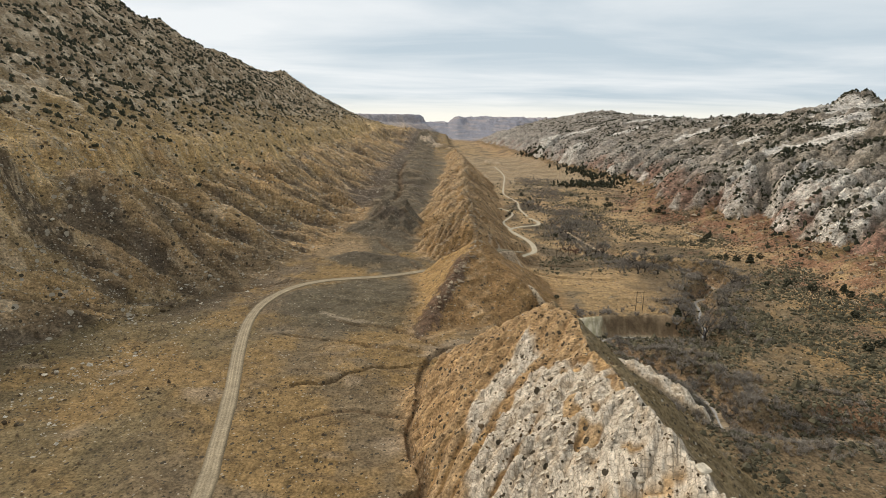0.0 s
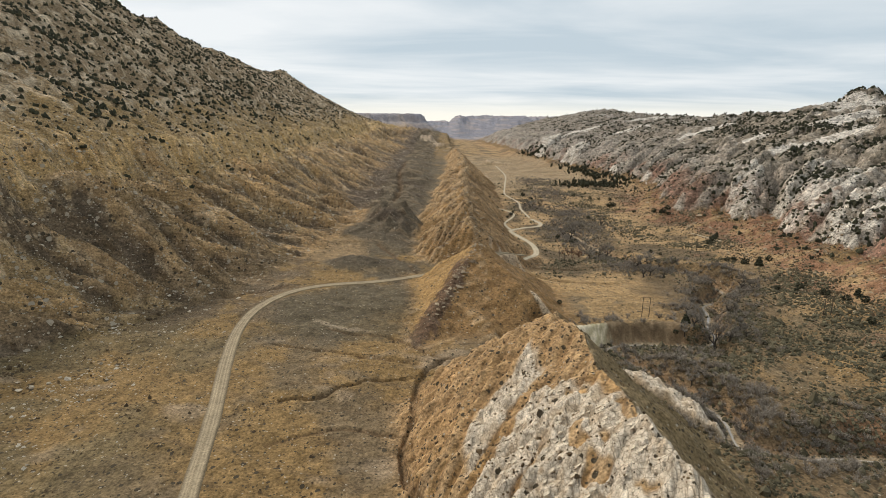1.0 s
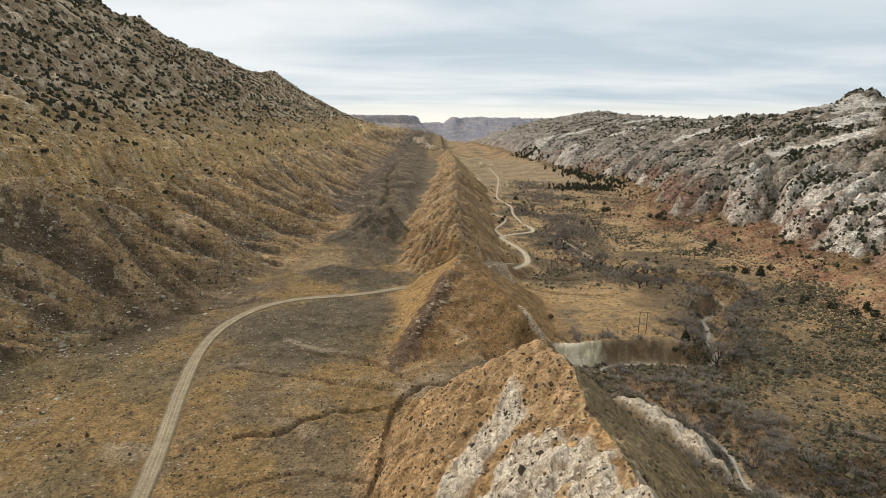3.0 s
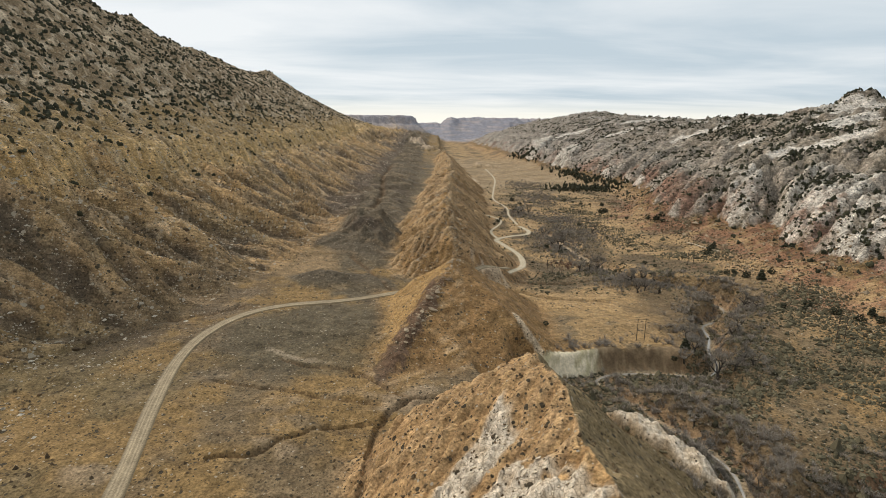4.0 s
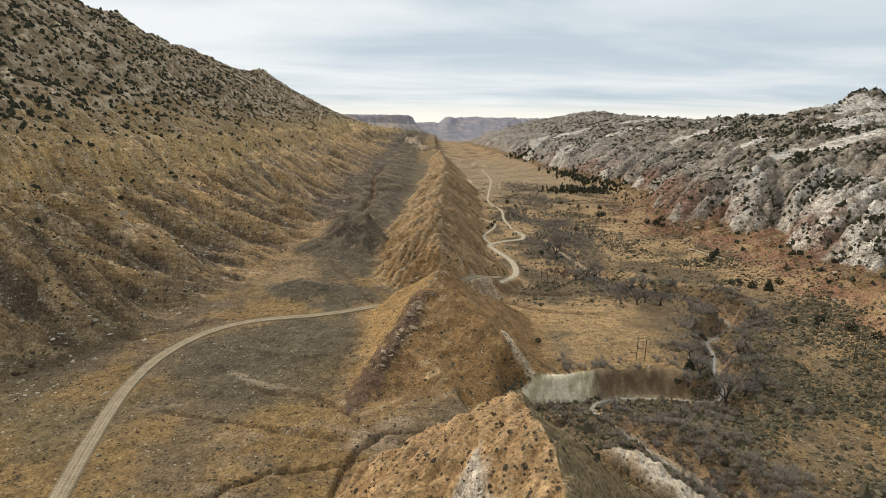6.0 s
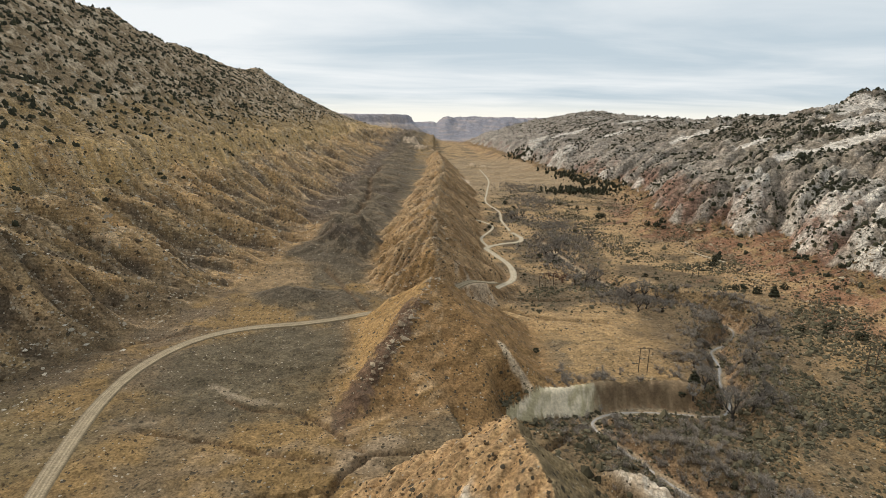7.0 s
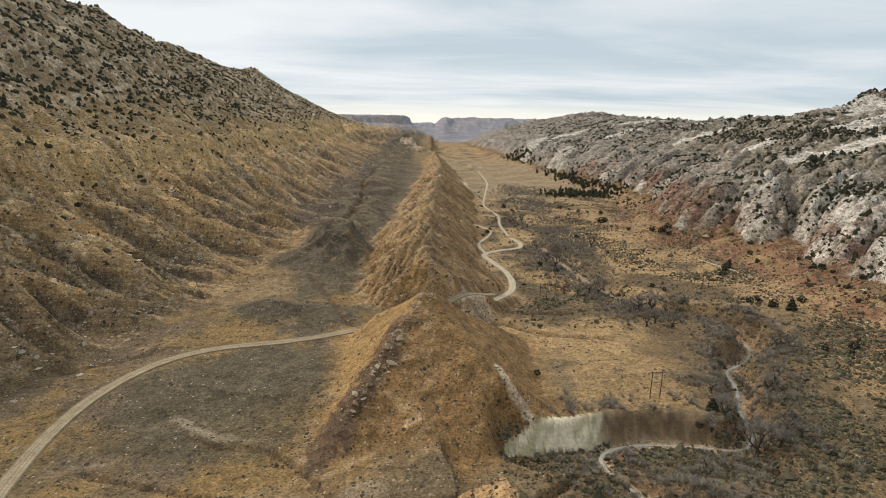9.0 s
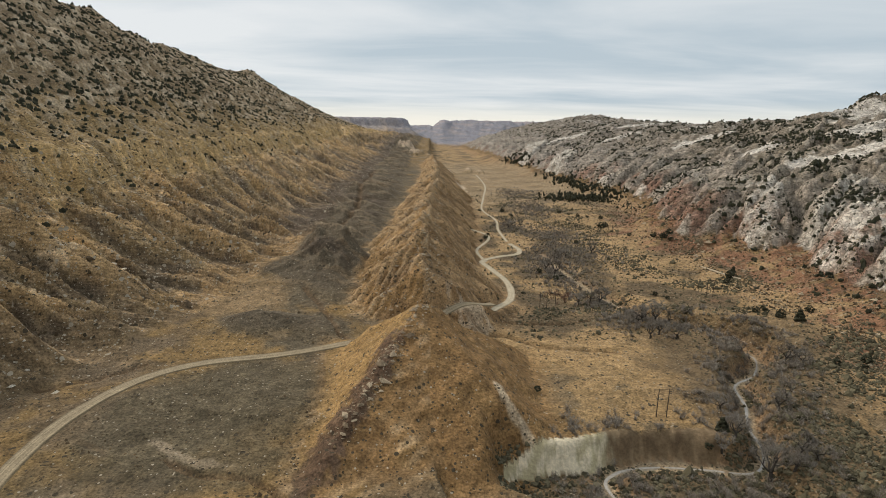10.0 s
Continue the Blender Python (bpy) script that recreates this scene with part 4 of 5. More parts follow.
# ---- roads ----
def ribbon(name, line, half, zs, mat, label, cat, across=(-1, 0, 1), drop=(0, 0, 0), tones_across=None):
    seg = np.gradient(line, axis=0)
    seg /= np.linalg.norm(seg, axis=1)[:, None] + 1e-9
    side = np.c_[seg[:, 1], -seg[:, 0]]
    wob = 1 + 0.10 * perlin(np.arange(len(line)) / 3.1, 0.5, 130)
    verts = np.stack([np.c_[line + side * (a * half * wob)[:, None], zs + d] for a, d in zip(across, drop)], 1)
    n, k = len(line), len(across)
    i, j = np.meshgrid(np.arange(n - 1), np.arange(k - 1), indexing="ij")
    faces = np.stack([i * k + j, i * k + j + 1, (i + 1) * k + j + 1, (i + 1) * k + j], -1).reshape(-1, 4)
    colour = None
    if tones_across is not None:
        colour = np.array(tones_across)[None] * (1 + 0.16 * perlin(np.arange(n)[:, None] / 9.0, np.arange(k)[None] * 1.7, 131))[..., None]
        colour = colour.reshape(-1, 3)
    ob = new(name, mesh_from(name, verts.reshape(-1, 3), faces, mat, True, colour))
    return tagged(ob, label, cat, kind="structure")


RUT = (-1.15, -0.98, -0.80, -0.62, -0.46, -0.30, -0.12, 0.06, 0.24, 0.42, 0.58, 0.76, 0.98, 1.15)
RUT_DROP = (-0.6, 0.12, 0.0, -0.10, 0.0, -0.09, 0.05, 0.06, -0.09, 0.0, -0.10, 0.0, 0.14, -0.6)
DARK_DIRT, WORN_DIRT, PALE_DIRT, PALE_WORN = (0.185, 0.142, 0.086), (0.375, 0.295, 0.190), (0.36, 0.29, 0.195), (0.50, 0.42, 0.30)
ROAD_LOOK = {"west": ("road", DIRT_ROAD, "graded grey-tan dirt road with wheel tracks"), "east": ("road", PALE_ROAD, "winding pale dirt road across the valley"),
             "far": ("track", PALE_ROAD, "pale vehicle track running up the valley"), "side": ("track", PALE_ROAD, "faint pale side track on the grass"), "trail": ("track", PALE_ROAD, "short pale track up the red bank")}
for key, line, half, zs in ROADS:
    name, mat, label = ROAD_LOOK[key]
    worn, rest = (WORN_DIRT, DARK_DIRT) if key == "west" else (PALE_WORN, PALE_DIRT)
    ribbon(name, line, half, zs + 0.05, mat, label, "road", RUT, RUT_DROP, [worn if k in (3, 5, 8, 10) else rest if k in (0, 1, 12, 13) else [(a + b) / 2 for a, b in zip(worn, rest)] for k in range(14)])

# ---- plants and stones ----
rnd = np.random.default_rng(7)


def ico(level):
    bm = bmesh.new()
    bmesh.ops.create_icosphere(bm, subdivisions=level, radius=1)
    v, f = np.array([p.co[:] for p in bm.verts]), np.array([[q.index for q in p.verts] for p in bm.faces])
    bm.free()
    return v, f


BALL, BALL_F = ico(1)


def clumps(count):
    """A ragged crown of several lobes, about 1 across, standing on 0."""
    vs, fs = [], []
    for k in range(count):
        a, r = 2.4 * k, 0.26 * (k > 0)
        h = 0.48 + 0.34 * (k % 3 - 0.8) * (k > 0)
        vs.append(BALL * (0.36 - 0.05 * (k % 2), 0.36 - 0.05 * (k % 2), 0.42) + (r * math.cos(a), r * math.sin(a), h))
        fs.append(BALL_F + 12 * k)
    return np.vstack(vs), np.vstack(fs)


def dome(lobes=1):
    """A low bush of one lobe or two, open below, about 1 across."""
    a = np.arange(5) * (2 * math.pi / 5)
    one = np.vstack([np.c_[np.cos(a) * 0.5, np.sin(a) * 0.5, a * 0], np.c_[np.cos(a + 0.63) * 0.40, np.sin(a + 0.63) * 0.40, a * 0 + 0.45], [(0, 0, 0.78)]])
    tri = [(k, (k + 1) % 5, 5 + k) for k in range(5)] + [((k + 1) % 5, 5 + (k + 1) % 5, 5 + k) for k in range(5)] + [(5 + k, 5 + (k + 1) % 5, 10) for k in range(5)]
    if lobes == 1:
        return one, np.array(tri)
    return np.vstack([one * (0.8, 0.8, 1.25) + (-0.12, 0, 0), one * (0.66, 0.66, 0.9) + (0.3, 0.12, 0)]), np.vstack([np.array(tri), np.array(tri) + 11])


def tuft():
    """A small pointed tuft of grass or twigs."""
    a = np.arange(5) * (2 * math.pi / 5)
    return np.vstack([np.c_[np.cos(a) * 0.5, np.sin(a) * 0.5, a * 0], [(0.05, 0, 0.6)]]), np.array([(k, (k + 1) % 5, 5) for k in range(5)])


def chip(wide, deep, tall):
    """An angular stone with eight faces."""
    v = np.array([(1, 0, 0), (0, 1, 0), (-1, 0, 0), (0, -1, 0), (0.2, 0.1, 1), (0, 0, -1)]) * (wide, deep, tall)
    return v, np.array([(0, 1, 4), (1, 2, 4), (2, 3, 4), (3, 0, 4), (1, 0, 5), (2, 1, 5), (3, 2, 5), (0, 3, 5)])


def strew(name, template, xy, size, tall, jitter, mat, label, cat, sink=0.1):
    """Very many small things of one kind, as one mesh."""
    tv, tf = template
    xy = np.asarray(xy)
    z, lie = ground(xy[:, 0], xy[:, 1])
    free = ~lie["cutface"] & ~((lie["bare"] > 0.4) & (xy[:, 0] > 60)) & (lie["road"] > 0.6) & (lie["creek"] > 1.6)
    xy, z, size = xy[free], z[free], np.broadcast_to(size, len(xy))[free]
    n = len(xy)
    turn = rnd.uniform(0, 6.283, n)
    size = size[:, None]
    v = tv[None] * (1 + jitter * rnd.normal(size=(n, len(tv), 1))) * np.stack([size, size * rnd.uniform(0.75, 1.3, (n, 1)), size * tall * rnd.uniform(0.7, 1.3, (n, 1))], -1)
    c, s = np.cos(turn)[:, None], np.sin(turn)[:, None]
    v = np.stack([v[..., 0] * c - v[..., 1] * s + xy[:, :1], v[..., 0] * s + v[..., 1] * c + xy[:, 1:2], v[..., 2] + z[:, None] - sink * size], -1)
    f = tf[None] + (np.arange(n) * len(tv))[:, None, None]
    ob = new(name, mesh_from(name, v.reshape(-1, 3), f.reshape(-1, 3), mat, False))
    return tagged(ob, label, cat, kind="stuff")


def field(n, x0, x1, y0, y1, weight):
    """n places drawn at random where weight(x, y) says so (0 to 1)."""
    got = []
    while sum(map(len, got)) < n:
        p = np.c_[rnd.uniform(x0, x1, 4 * n), rnd.uniform(y0, y1, 4 * n)]
        got.append(p[rnd.random(4 * n) < weight(p[:, 0], p[:, 1])])
    return np.vstack(got)[:n]


def reach(y, first=250.0):
    """Fewer where it is far away."""
    return np.clip(first / np.maximum(y, 60), 0.02, 1)


def west_wood(x, y):
    w = np.maximum(step(-290, -340, x + 30 * perlin(x / 40, y / 40, 140)), 0.30 * step(-215, -275, x) * step(-0.15, 0.3, perlin(x / 35, y / 50, 142))) * (0.35 + 0.65 * step(-0.25, 0.35, fbm(x / 60, y / 45, 3, 141)))
    return w * np.clip(900 / np.maximum(y, 300), 0.3, 1) * step(0.95, 0.7, (-x) / np.maximum(y, 1))


def east_wood(x, y):
    a = x - 262
    w = step(10, 60, a) * step(-0.15, 0.4, fbm(x / 70, y / 70, 3, 143) + 0.5 * (0.45 - crests((y + 0.35 * x) / 27, (x - 0.4 * y) / 85, 2, 66)))
    w = w * (0.35 + 0.65 * step(70, 150, a))
    for px, py, rx, ry in PAVEMENTS:
        w = w * (0.12 + 0.88 * step(0.75, 0.95, np.hypot((x - px) / rx, (y - py) / ry)))
    return w * np.clip(800 / np.maximum(y, 300), 0.25, 1) * step(1.05, 0.8, x / np.maximum(y, 1))


p = field(9500, -640, -225, 330, 3000, west_wood)
strew("hillside_juniper_wood", dome(2), p, rnd.uniform(2.2, 5.4, len(p)), 0.85, 0.16, JUNIPER, "dark green juniper wood scattered over the stony slope", "junipers")
p = field(21000, 270, 900, 330, 2300, east_wood)
strew("sandstone_scrub", dome(), p, 0.9 + rnd.exponential(0.7, len(p)), 0.85, 0.2, JUNIPER, "small dark bushes and young junipers between the rock slabs", "bushes")
p = field(15000, 262, 980, 330, 3000, east_wood)
strew("sandstone_juniper_wood", dome(2), p, rnd.uniform(1.8, 5.0, len(p)), 0.85, 0.16, JUNIPER, "dark green junipers growing in the sandstone cracks", "junipers")


def sage_flat(x, y):
    cx, cz, sl, sr = crest_plan(y)
    foot = step(0, 14, x - cx - np.maximum(cz + 10, 0) / sr)
    dense = step(0.15, -0.25, fbm(x / 55, y / 55, 3, 145) + 0.5 * step(300, 420, y) - 0.3 * step(110, 170, x))
    return foot * (0.12 + 0.88 * dense) * step(290, 262, x) * reach(y, 320) * step(95, 102, np.hypot(x - 70, (y - 370) * 1.3) + 60 * (np.abs(y - 360) > 52))


p = field(34000, 40, 300, 120, 1100, sage_flat)
strew("sagebrush", dome(), p, 0.65 + rnd.exponential(0.55, len(p)), 0.8, 0.22, SAGE, "grey-green sagebrush covering the creek flats", "sagebrush")


def ridge_scrub(x, y):
    cx, cz, sl, sr = crest_plan(y)
    on = step(-2, 4, cz - np.where(x < cx, (cx - x) * sl, (x - cx) * sr) + 3)
    return on * np.where(x < cx, 1.0, 0.5) * np.maximum(reach(y, 300), step(285, 300, y) * step(560, 480, y)) * (0.3 + 0.7 * step(-0.1, 0.3, fbm(x / 15, y / 15, 2, 146)))


p = field(7000, -45, 95, 60, 1200, ridge_scrub)
strew("ridge_scrub", dome(), p, 0.22 + rnd.exponential(0.24, len(p)), 0.8, 0.3, DRY_BUSH, "small dark brown bushes dotted over the ridge", "bushes")


def ridge_rubble(x, y):
    cx, cz, sl, sr = crest_plan(y)
    below = np.where(x < cx, (cx - x) * sl, (x - cx) * sr * 1.6)
    broken = step(-0.1, 0.4, fbm((y + 0.8 * x) / 14, (x - 0.6 * y) / 30, 3, 153))
    return step(30, 4, below) * step(395, 415, y) * reach(y, 600) * (0.15 + 0.85 * broken) + step(6, 2, np.abs(0.926 * (x - 10) - 0.382 * (y - 357))) * step(285, 300, y) * step(385, 370, y) * step(-30, -20, x) * step(30, 20, x)


p = field(5200, -45, 70, 285, 1450, ridge_rubble)
strew("ridge_rubble", chip(0.7, 0.45, 0.32), p, rnd.exponential(0.7, len(p)) + 0.5, 0.8, 0.2, STONE_TAN, "broken tan slabs of rock along the ridge crest", "stones", 0.04)


def west_scrub(x, y):
    return step(-12, -34, x) * reach(y, 240) * (0.15 + 0.85 * step(-0.2, 0.3, fbm(x / 24, y / 24, 3, 147))) * step(3, 8, far_from(x, y, ROAD_WEST, 20))


p = field(15000, -270, -12, 110, 700, west_scrub)
strew("valley_scrub", tuft(), p, 0.25 + rnd.exponential(0.28, len(p)), 0.9, 0.22, DRY_BUSH, "low dry bushes and tufts on the tan flats", "bushes")


def stony(x, y):
    return step(-120, -180, x) * reach(y, 320) * (0.1 + 0.9 * step(0.0, 0.4, fbm(x / 22, y / 22, 3, 148)))


p = field(14000, -420, -110, 150, 900, stony)
strew("hillside_stones", chip(0.6, 0.5, 0.34), p, rnd.exponential(0.5, len(p)) + 0.3, 0.8, 0.16, STONE, "pale angular stones strewn over the slope", "stones", 0.05)


def slope_scrub(x, y):
    return step(-150, -190, x + 20 * perlin(x / 30, y / 30, 149)) * reach(y, 420) * (0.25 + 0.75 * step(-0.2, 0.3, fbm(x / 40, y / 40, 3, 150)))


p = field(17000, -330, -140, 150, 1300, slope_scrub)
strew("hillside_scrub", dome(), p, 0.35 + rnd.exponential(0.38, len(p)), 0.8, 0.3, DRY_BUSH, "dark scrub dotted over the shale slope", "bushes")


def talus_stones(x, y):
    return step(225, 262, x + 12 * perlin(x / 30, y / 30, 151)) * step(345, 300, x) * reach(y, 500) * (0.2 + 0.8 * step(-0.1, 0.3, fbm(x / 25, y / 25, 3, 152)))


p = field(4500, 220, 350, 250, 1100, talus_stones)
strew("talus_stones", chip(0.6, 0.5, 0.4), p, rnd.exponential(0.8, len(p)) + 0.5, 0.9, 0.16, STONE_TAN, "tan and reddish boulders fallen below the sandstone", "stones", 0.05)
p = field(3600, 200, 350, 250, 1100, talus_stones)
strew("talus_scrub", dome(), p, rnd.uniform(0.6, 2.0, len(p)), 0.8, 0.3, DRY_BUSH, "dark bushes at the foot of the sandstone", "bushes")

# ---- water ----
WATER = material("silty_water", (0.46, 0.41, 0.35), 0.22, ((0.8, 0.15),), 0.05, spec=0.5)
SAND = material("pale_sand", (0.34, 0.28, 0.20), 0.95, ((0.6, 0.2), (3.0, 0.2)), 0.2)
for line in (CREEK[18:],):
    zs = relief(line[:, 0], line[:, 1])[0]
    zs = np.minimum.accumulate(np.convolve(np.pad(zs, 4, mode="edge"), np.ones(9) / 9, mode="valid")) + 0.28
    width = 0.5 + 0.35 * perlin(np.arange(len(line)) / 5.0, 3.3, 160)
    ribbon("water", line, width, zs, WATER, "narrow bright silty creek in its sandy bed", "creek", (-1, -0.4, 0.4, 1), (0, 0.0, 0.0, 0))
    ribbon("sand_bar", line + (0.5, -0.4), width * 1.5, zs - 0.12, SAND, "pale dry sand along the creek", "sand", (-1, -0.4, 0.4, 1), (-0.25, 0, 0, -0.25))

# ---- helpers for things ----


def part(name, bm, mat, parent, label=""):
    me = bpy.data.meshes.new(name)
    bm.to_mesh(me)
    bm.free()
    me.materials.append(mat)
    ob = new(name, me)
    ob.parent = parent
    if label:
        ob["label"] = label
    return ob


def tube(bm, a, b, ra, rb, sides=6):
    """A tapered round stick from a to b."""
    a, b = Vector(a), Vector(b)
    d = (b - a).normalized()
    u = d.orthogonal().normalized()
    v = d.cross(u)
    rings = []
    for p, r in ((a, ra), (b, rb)):
        rings.append([bm.verts.new(p + (u * math.cos(k * 2 * math.pi / sides) + v * math.sin(k * 2 * math.pi / sides)) * r) for k in range(sides)])
    for k in range(sides):
        bm.faces.new((rings[0][k], rings[0][(k + 1) % sides], rings[1][(k + 1) % sides], rings[1][k]))
    bm.faces.new(rings[1])


def beam(bm, centre, size):
    r = bmesh.ops.create_cube(bm, size=1, matrix=Matrix.Translation(centre) @ Matrix.Diagonal((*size, 1)))
    bmesh.ops.bevel(bm, geom=list({e for w in r["verts"] for e in w.link_edges}), offset=min(size) * 0.15, segments=1, affect="EDGES")


def spot(x, y, lower=0.0):
    return Vector((x, y, float(height_at(x, y)[0]) - lower))


# ---- power line poles ----
POLE_WOOD = material("weathered_pole", (0.085, 0.062, 0.045), 0.9, ((1.5, 0.3),), 0.3)
GLASSY = material("glazed_insulator", (0.11, 0.075, 0.05), 0.3, ((6.0, 0.1),), 0.0, spec=0.5)


def pole_frame(legs, tall, place, turn, label):
    """A row of wooden poles with one crossarm, braces and insulators."""
    base = new("power_pole", None)
    base.empty_display_size = 0.5
    base.matrix_world = Matrix.Translation(place) @ pose(0, 0, 0, 0, 0, turn)
    span = max(legs) - min(legs)
    for x in legs:
        bm = bmesh.new()
        tube(bm, (x, 0, -1.5), (x, 0, tall * 0.5), 0.24, 0.20, 8)
        tube(bm, (x, 0, tall * 0.5), (x, 0, tall), 0.20, 0.15, 8)
        part("pole", bm, POLE_WOOD, base)
    bm = bmesh.new()
    beam(bm, ((max(legs) + min(legs)) / 2, 0.24, tall - 0.7), (span + 3.0, 0.14, 0.20))
    part("crossarm", bm, POLE_WOOD, base)
    for x in legs:
        bm = bmesh.new()
        tube(bm, (x, 0.2, tall - 2.2), (x + (0.9 if x <= 0 else -0.9), 0.2, tall - 0.75), 0.06, 0.06, 5)
        part("brace", bm, POLE_WOOD, base)
    for x in (min(legs) - 1.8, (min(legs) + max(legs)) / 2, max(legs) + 1.8):
        bm = bmesh.new()
        for k in range(4):
            tube(bm, (x, 0.24, tall - 0.9 - 0.22 * k), (x, 0.24, tall - 1.08 - 0.22 * k), 0.13, 0.07, 7)
        part("insulator", bm, GLASSY, base)
    return tagged(base, label, "power pole", "power line along the valley")


two = "two-legged brown wooden power pole with a crossarm"
pole_frame((-2.3, 2.3), 13.5, spot(115.6, 329.5), 3, two + " on the tan terrace")
pole_frame((-2.4, 2.4), 13.5, spot(217, 487), 2, two + " on the grass")
pole_frame((-2.4, 2.4), 13.5, spot(224, 321.5), 4, two + " among sagebrush")
pole_frame((-2.4, 2.4), 13.5, spot(217, 709), 0, two + " on the grass flat")
pole_frame((-5.2, -0.4, 5.4), 11.5, spot(95.7, 470.5), 0, "three-legged brown wooden power pole beside the road")

# ---- bare cottonwoods ----
TREE_TWIG = varied("cottonwood_twigs", (0.17, 0.148, 0.122), (0.31, 0.275, 0.232), 0.95, 4.0, 0.0)
BARK = material("grey_bark", (0.062, 0.052, 0.043), 0.95, ((2.5, 0.3), (9.0, 0.2)), 0.4)
TWIG = varied("bare_twigs", (0.17, 0.145, 0.115), (0.35, 0.30, 0.245), 0.95, 4.0, 0.0)


def cottonwood(seed, tall):
    """A bare spreading tree: trunk, limbs, and a haze of twigs."""
    r = random.Random(seed)
    base = new("bare_cottonwood", None)
    trunk, limbs = bmesh.new(), bmesh.new()
    tips = []
    lean = Vector((r.uniform(-0.25, 0.25), r.uniform(-0.25, 0.25), 1)).normalized()
    fork = lean * tall * 0.24
    tube(trunk, (0, 0, -0.6), fork * 0.5, tall * 0.055, tall * 0.044, 9)
    tube(trunk, fork * 0.5, fork, tall * 0.044, tall * 0.040, 9)
    part("trunk", trunk, BARK, base)

    def grow(bm, p, d, length, thick, depth):
        bends = 3 if depth < 2 else 2
        for _ in range(bends):
            d = (d + Vector((r.uniform(-0.35, 0.35), r.uniform(-0.35, 0.35), r.uniform(-0.10, 0.25)))).normalized()
            q = p + d * (length / bends)
            tube(bm, p, q, thick, thick * 0.8, 5 if depth < 2 else 4)
            p, thick = q, thick * 0.8
            tips.append((p.copy(), d.copy(), depth))
        if depth < 3:
            for _ in range(3 if depth < 2 else 2):
                side = Vector((r.uniform(-1, 1), r.uniform(-1, 1), r.uniform(-0.2, 0.7))).normalized()
                grow(bm, p, (d * 0.7 + side * 0.75).normalized(), length * r.uniform(0.55, 0.75), thick * 0.75, depth + 1)

    for k in range(4):
        a = k * 1.57 + r.uniform(-0.5, 0.5)
        bm = bmesh.new()
        grow(bm, fork, Vector((math.cos(a), math.sin(a), r.uniform(0.45, 1.1))).normalized(), tall * r.uniform(0.26, 0.34), tall * 0.032, 0)
        part("limb", bm, BARK, base)
    verts, faces = [], []
    for p, d, depth in tips:
        for _ in range(0 if depth < 1 else 4 if depth < 3 else 6):
            e = (d * 0.6 + Vector((r.uniform(-1, 1), r.uniform(-1, 1), r.uniform(-0.5, 0.9)))).normalized() * r.uniform(0.06, 0.14) * tall
            w = e.orthogonal().normalized() * 0.036
            k = len(verts)
            mid = p + e * 0.5 + Vector((r.uniform(-0.1, 0.1), r.uniform(-0.1, 0.1), 0.1))
            verts += [p - w, p + w, p + e, mid, mid + Vector((r.uniform(-1, 1), r.uniform(-1, 1), r.uniform(0, 1))) * 0.05 * tall, mid + w * 1.6]
            faces += [(k, k + 1, k + 2), (k + 3, k + 4, k + 5)]
    crown = new("crown", mesh_from("crown", np.array([v[:] for v in verts]), np.array(faces), TREE_TWIG, False))
    crown.parent = base
    crown["label"] = "fine grey bare twigs"
    return tagged(base, "bare grey spreading cottonwood tree beside the creek", "tree", "bare cottonwoods along the creek")


TREES = [cottonwood(3, 10.5), cottonwood(8, 9.5), cottonwood(21, 9.0)]
TREE_PLAN = [(144, 296, 0, 1.2), (150, 293, 2, 0.9), (139, 313, 1, 0.95), (133, 311, 2, 0.85), (172, 336, 1, 0.9), (178, 341, 0, 0.8), (154, 424, 1, 0.9), (162, 418, 2, 0.9), (146, 417, 0, 0.8), (121, 482, 1, 0.8), (157.9, 302, 1, 0.95), (163, 299, 2, 0.8), (203, 381, 1, 1.0), (208, 374, 2, 0.85), (196, 408, 2, 0.6),
             (144, 334, 2, 0.8), (139, 320, 1, 0.7), (161, 446, 0, 1.05), (152, 445, 1, 1.0), (157, 452, 2, 1.0), (147, 440, 2, 0.9), (167, 441, 1, 0.85), (186, 437, 2, 0.85), (192, 442, 1, 0.75),
             (136, 484, 1, 1.05), (131, 489, 2, 0.95), (140, 492, 0, 0.9), (121, 560, 0, 1.0), (116, 572, 1, 1.0), (126, 590, 2, 0.95), (134, 612, 1, 0.9), (146, 622, 2, 0.9),
             (176, 640, 0, 1.0), (120, 640, 2, 0.9), (112, 770, 1, 1.0), (118, 785, 2, 1.0), (126, 775, 0, 0.95), (108, 800, 2, 1.0), (108, 236, 1, 0.7), (116, 214, 2, 0.75), (111, 252, 2, 0.7)]
first = set()
for x, y, k, size in TREE_PLAN:
    m4 = Matrix.Translation(spot(x, y, 0.1)) @ pose(0, 0, 0, 0, 0, (x * 37 + y * 11) % 360) @ Matrix.Scale(size * 1.3, 4)
    if k in first:
        t = copy_thing(TREES[k], m4)
        t.scale = (size * 1.3,) * 3
    else:
        first.add(k)
        TREES[k].matrix_world = m4

